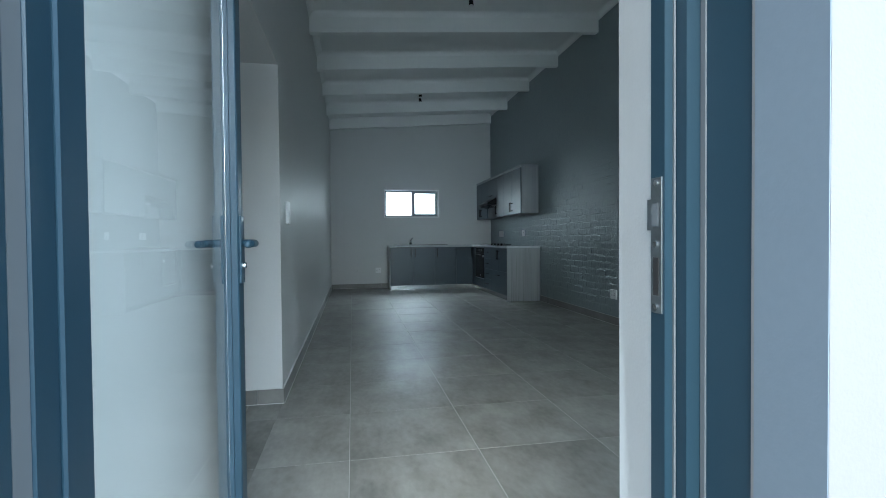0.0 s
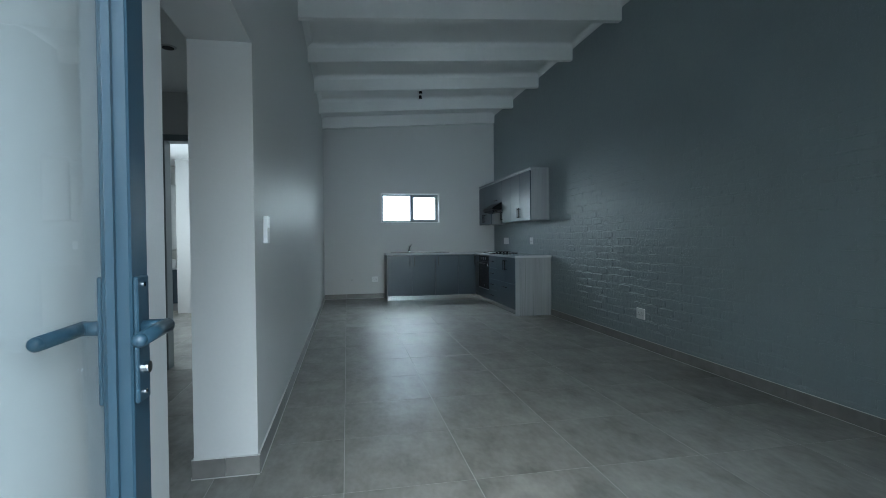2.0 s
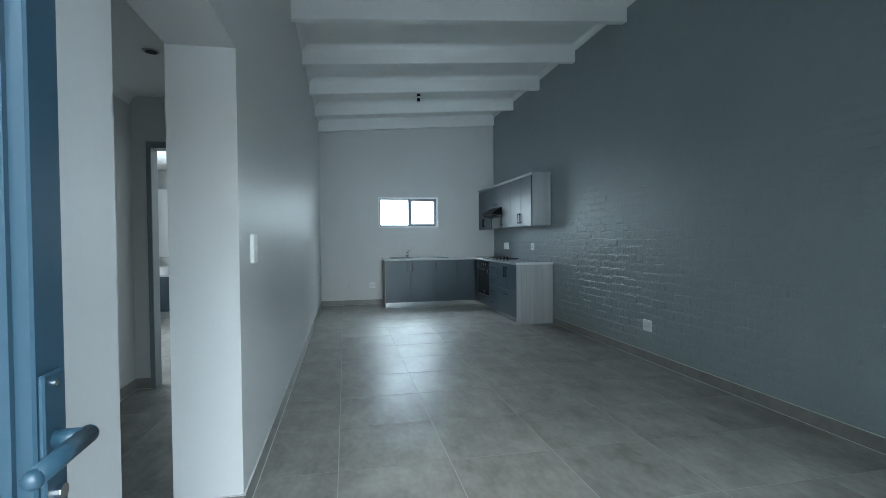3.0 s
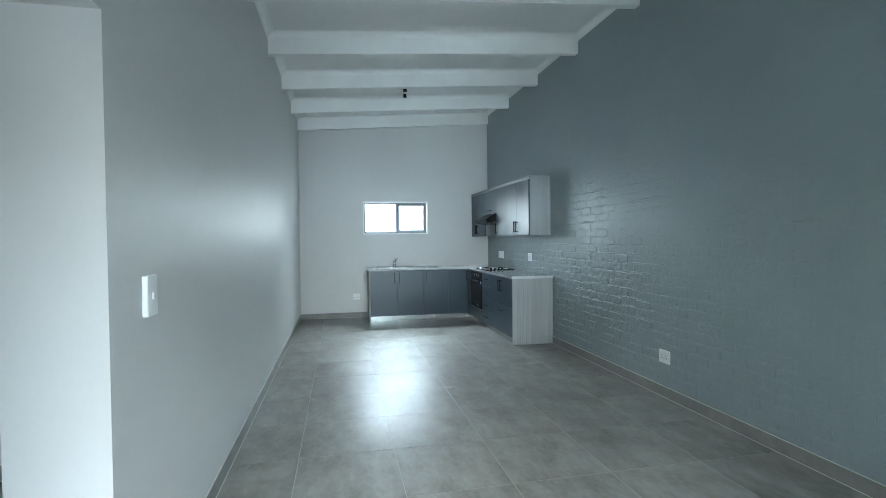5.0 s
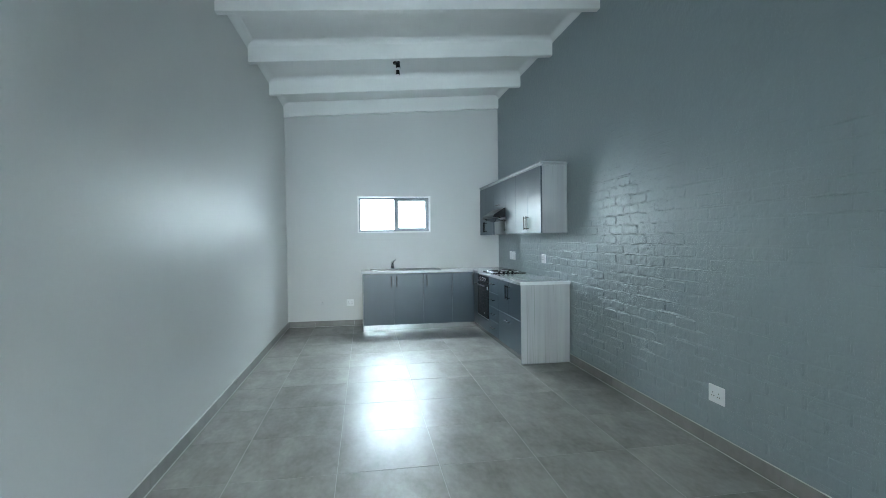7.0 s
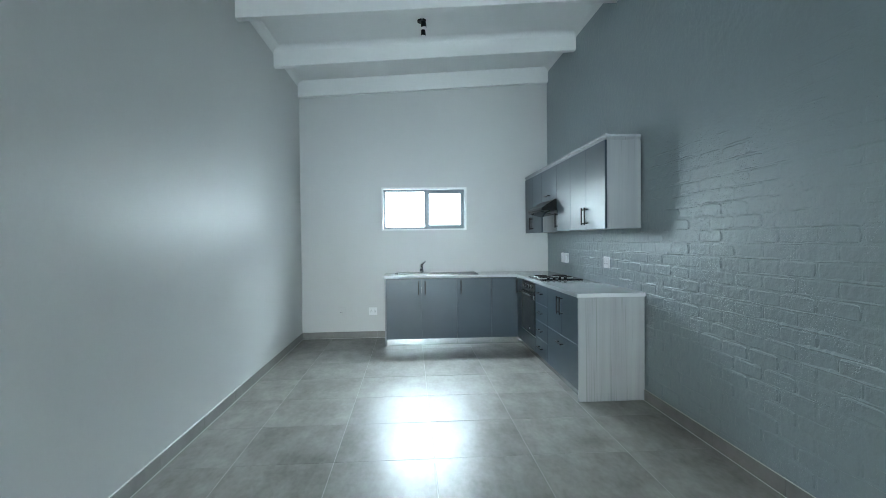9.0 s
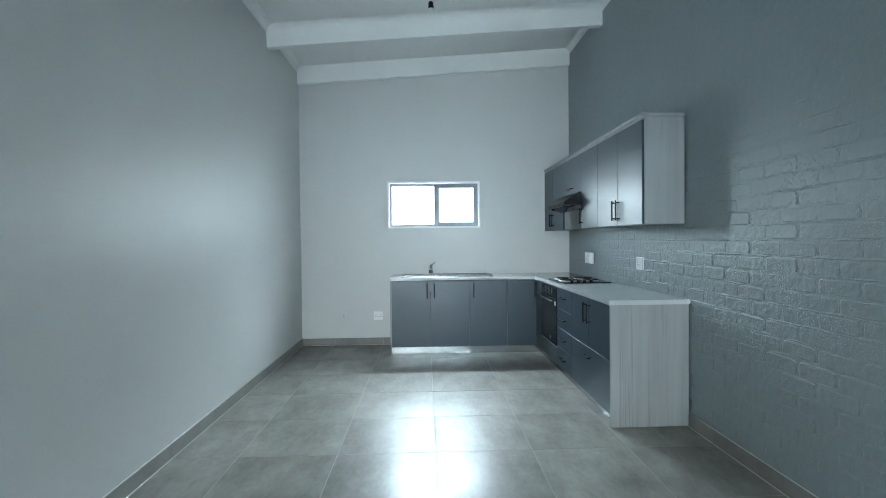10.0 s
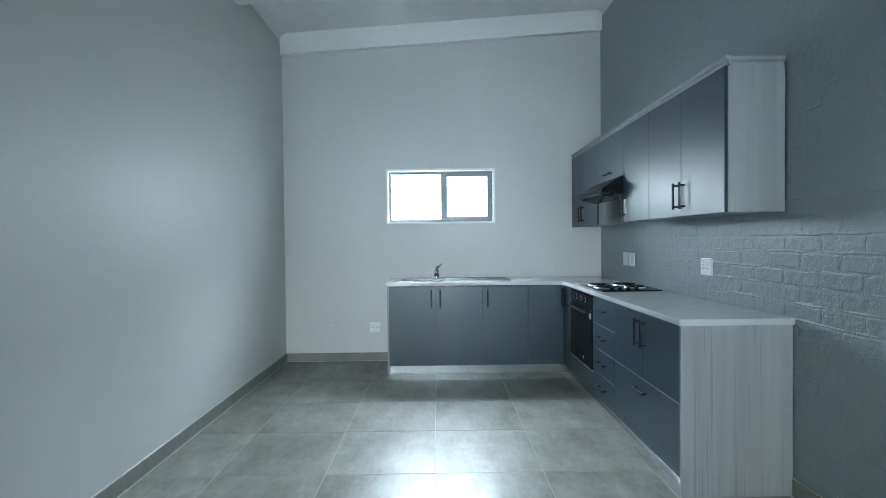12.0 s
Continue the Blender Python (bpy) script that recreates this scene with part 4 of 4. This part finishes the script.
def brick_shape(r, w=BL, filled=1.0):
    """Vertices and faces of one brick front: an uneven back rim, then a softened front face."""
    a, h, c = w / 2, BH / 2, 0.010
    along = max(2, round(w / 0.045))
    rim = [(-a + w * k / along, -h) for k in range(along)] + [(a, -h), (a, 0.0)]
    rim += [(a - w * k / along, h) for k in range(along)] + [(-a, h), (-a, 0.0)]
    # mortar is smeared nearly flush at the ends; the top edge keeps an open, ragged ledge
    wob = [r.uniform(-0.0045, 0.0045) for k in range(8)]
    outer = []
    for y, z in rim:
        end, bed = abs(y) > a - 0.002, abs(z) > h - 0.002
        worn = r.uniform(0.003, 0.012) if end and bed else 0.0
        sway = wob[int((y / w + 0.5) * 3.99)] + (wob[4] if z > 0 else wob[5])
        outer.append((y * (1 + 0.004 / w) - math.copysign(worn, y) + r.uniform(-0.0035, 0.0035),
                      z - math.copysign(worn * 0.8, z) + 0.6 * sway + r.uniform(-0.003, 0.003)))
    inner = [(y - max(-1, min(1, y / (a - c))) * (c + r.uniform(0, 0.004)) if abs(y) > a - c else y + r.uniform(-0.003, 0.003),
              z - ((c * 0.9 + r.uniform(0, 0.005)) if z > h - c else (-c * 0.25 - r.uniform(0, 0.003)) if z < c - h else 0)) for y, z in rim]
    proud = r.choice((0.0004, 0.0009, 0.0016, 0.0023, 0.0031)) * filled
    fill = [r.choice((0.1, 0.5, 0.8, 1.0)) if abs(z) < h - 0.001 else r.choice((0.0, 0.0, 0.15, 0.6)) for y, z in rim]
    n = len(rim)
    v = [(-proud * k * 0.8, y, z) for k, (y, z) in zip(fill, outer)]
    v += [(-proud * (0.62 + 0.3 * k), o[0] * 0.6 + q[0] * 0.4, o[1] * 0.6 + q[1] * 0.4) for k, o, q in zip(fill, outer, inner)]
    v += [(-proud - r.uniform(0, 0.0005) * filled, y, z) for y, z in inner]
    f = []
    for s in (0, n):
        for i in range(n):
            j = (i + 1) % n
            f.append((s + i, s + n + i, s + n + j, s + j))
    f.append(tuple(range(3 * n - 1, 2 * n - 1, -1)))
    return v, f


def coat(y, z):
    """How far the bricks stand out of their thick paint here, 0 where it has filled the joints."""
    p = Vector((y * 0.9, z * 1.7, 3.1))
    low = 0.60 + 0.22 * max(-1.0, min(1.0, 1.35 - z))
    return max(0.0, min(1.0, (9.6 - y) / 1.2)) * max(0.0, min(1.0, low + 0.55 * noise.noise(p) + 0.35 * noise.noise(p * 3.7)))


variants = []
for k in range(20):
    v, f = brick_shape(rng, filled=0.3 + 1.2 * k / 19)
    me = bpy.data.meshes.new("brick")
    me.from_pydata(v, [], f)
    me.materials.append(BRICK)
    me.polygons.foreach_set("use_smooth", [False] * len(f))
    variants.append(me)
rest_v, rest_f = [], []
count = 0
XB = XR + 0.005
for row in range(45):
    z = 0.035 + COURSE * (row + 0.5)
    if z > 3.75:
        break
    y = YF1 + (0.5 * PITCH if row % 2 else 0.0) - PITCH * 0.5
    while y < YB:
        yc = y + PITCH / 2
        y += PITCH
        w = BL
        lo, hi = max(yc - BL / 2, YF1), min(yc + BL / 2, YB)
        if hi - lo < 0.03:
            continue
        jy, jz, jx = rng.uniform(-0.002, 0.002), rng.uniform(-0.002, 0.002), rng.uniform(-0.0008, 0.0008)
        whole = hi - lo > BL - 0.001
        if whole and 5.2 < yc < 8.9 and 0.1 < z < 1.62 and count < 300:
            ob = new("brick", variants[max(0, min(19, int(20 * coat(yc, z)) + rng.randrange(-3, 4)))])
            ob.parent = wall_right
            ob.location = (XB + jx, yc + jy, z + jz)
            ob.rotation_euler = (rng.uniform(-0.006, 0.006), 0, 0)
            count += 1
        else:
            v, f = brick_shape(rng, hi - lo, (0.3 + 1.2 * coat(yc, z)) * (1.0 if z < 1.9 else 0.5 if z < 2.8 and yc < 4.5 else 0.12))
            o = len(rest_v)
            rest_v += [(XB + jx + p[0], (lo + hi) / 2 + p[1], z + jz + p[2]) for p in v]
            rest_f += [tuple(o + i for i in q) for q in f]

def bead(start, end, reach, r):
    """A ragged ridge of mortar and paint along one joint, thickest where the joint was slushed."""
    a, b = Vector(start), Vector(end)
    n = max(2, int((b - a).length / 0.022))
    across = Vector((0, -(b - a).z, (b - a).y)).normalized()
    rows = []
    for k in range(n + 1):
        p = a.lerp(b, k / n)
        q = Vector((p.y * 2.3, p.z * 5.0, 8.0))
        h = max(0.0, noise.noise(q) + 0.55 * noise.noise(q * 4.3) + 0.10) * reach * coat(p.y, p.z) * (0 if k in (0, n) else 1)
        h *= r.uniform(0.5, 1.2)
        p = p + across * (0.006 * noise.noise(Vector((p.y * 9, p.z * 9, 1.0))))
        w = 0.004 + 1.6 * h
        rows.append((p - across * w * 0.5, p + Vector((-h, 0, 0)) - across * w * 0.2, p + Vector((-h * 1.02, 0, 0)), p + across * w * 1.1))
    for u, v in zip(rows[:-1], rows[1:]):
        if (v[1].x - v[0].x) > -0.0005 and (u[1].x - u[0].x) > -0.0005:
            continue
        o = len(rest_v)
        rest_v.extend(tuple(c) for c in u + v)
        rest_f.extend([(o, o + 1, o + 5, o + 4), (o + 1, o + 2, o + 6, o + 5), (o + 2, o + 3, o + 7, o + 6)])


for row in range(1, 30):
    z = 0.035 + COURSE * row
    x = XB - 0.0008
    bead((x, YF1 + 0.4, z), (x, YB - 0.02, z), 0.0135 if z < 2.0 else 0.005, rng)
    y = YF1 + (0.5 * PITCH if row % 2 else 0.0) + PITCH * 1.5
    while y < YB - 0.1:
        bead((x, y, z + 0.006), (x, y, z + COURSE - 0.006), (0.017 if y < 5.0 else 0.009) if z < 2.0 else 0.008 if y < 5.0 else 0.002, rng)
        y += PITCH
me = bpy.data.meshes.new("brickwork")
me.from_pydata(rest_v, [], rest_f)
me.polygons.foreach_set("use_smooth", [False] * len(rest_f))
me.materials.append(BRICK)
ob = new("brickwork", me)
ob.parent = wall_right
ob["kind"] = "stuff"
ob["label"] = "painted bricks of the rest of the wall"
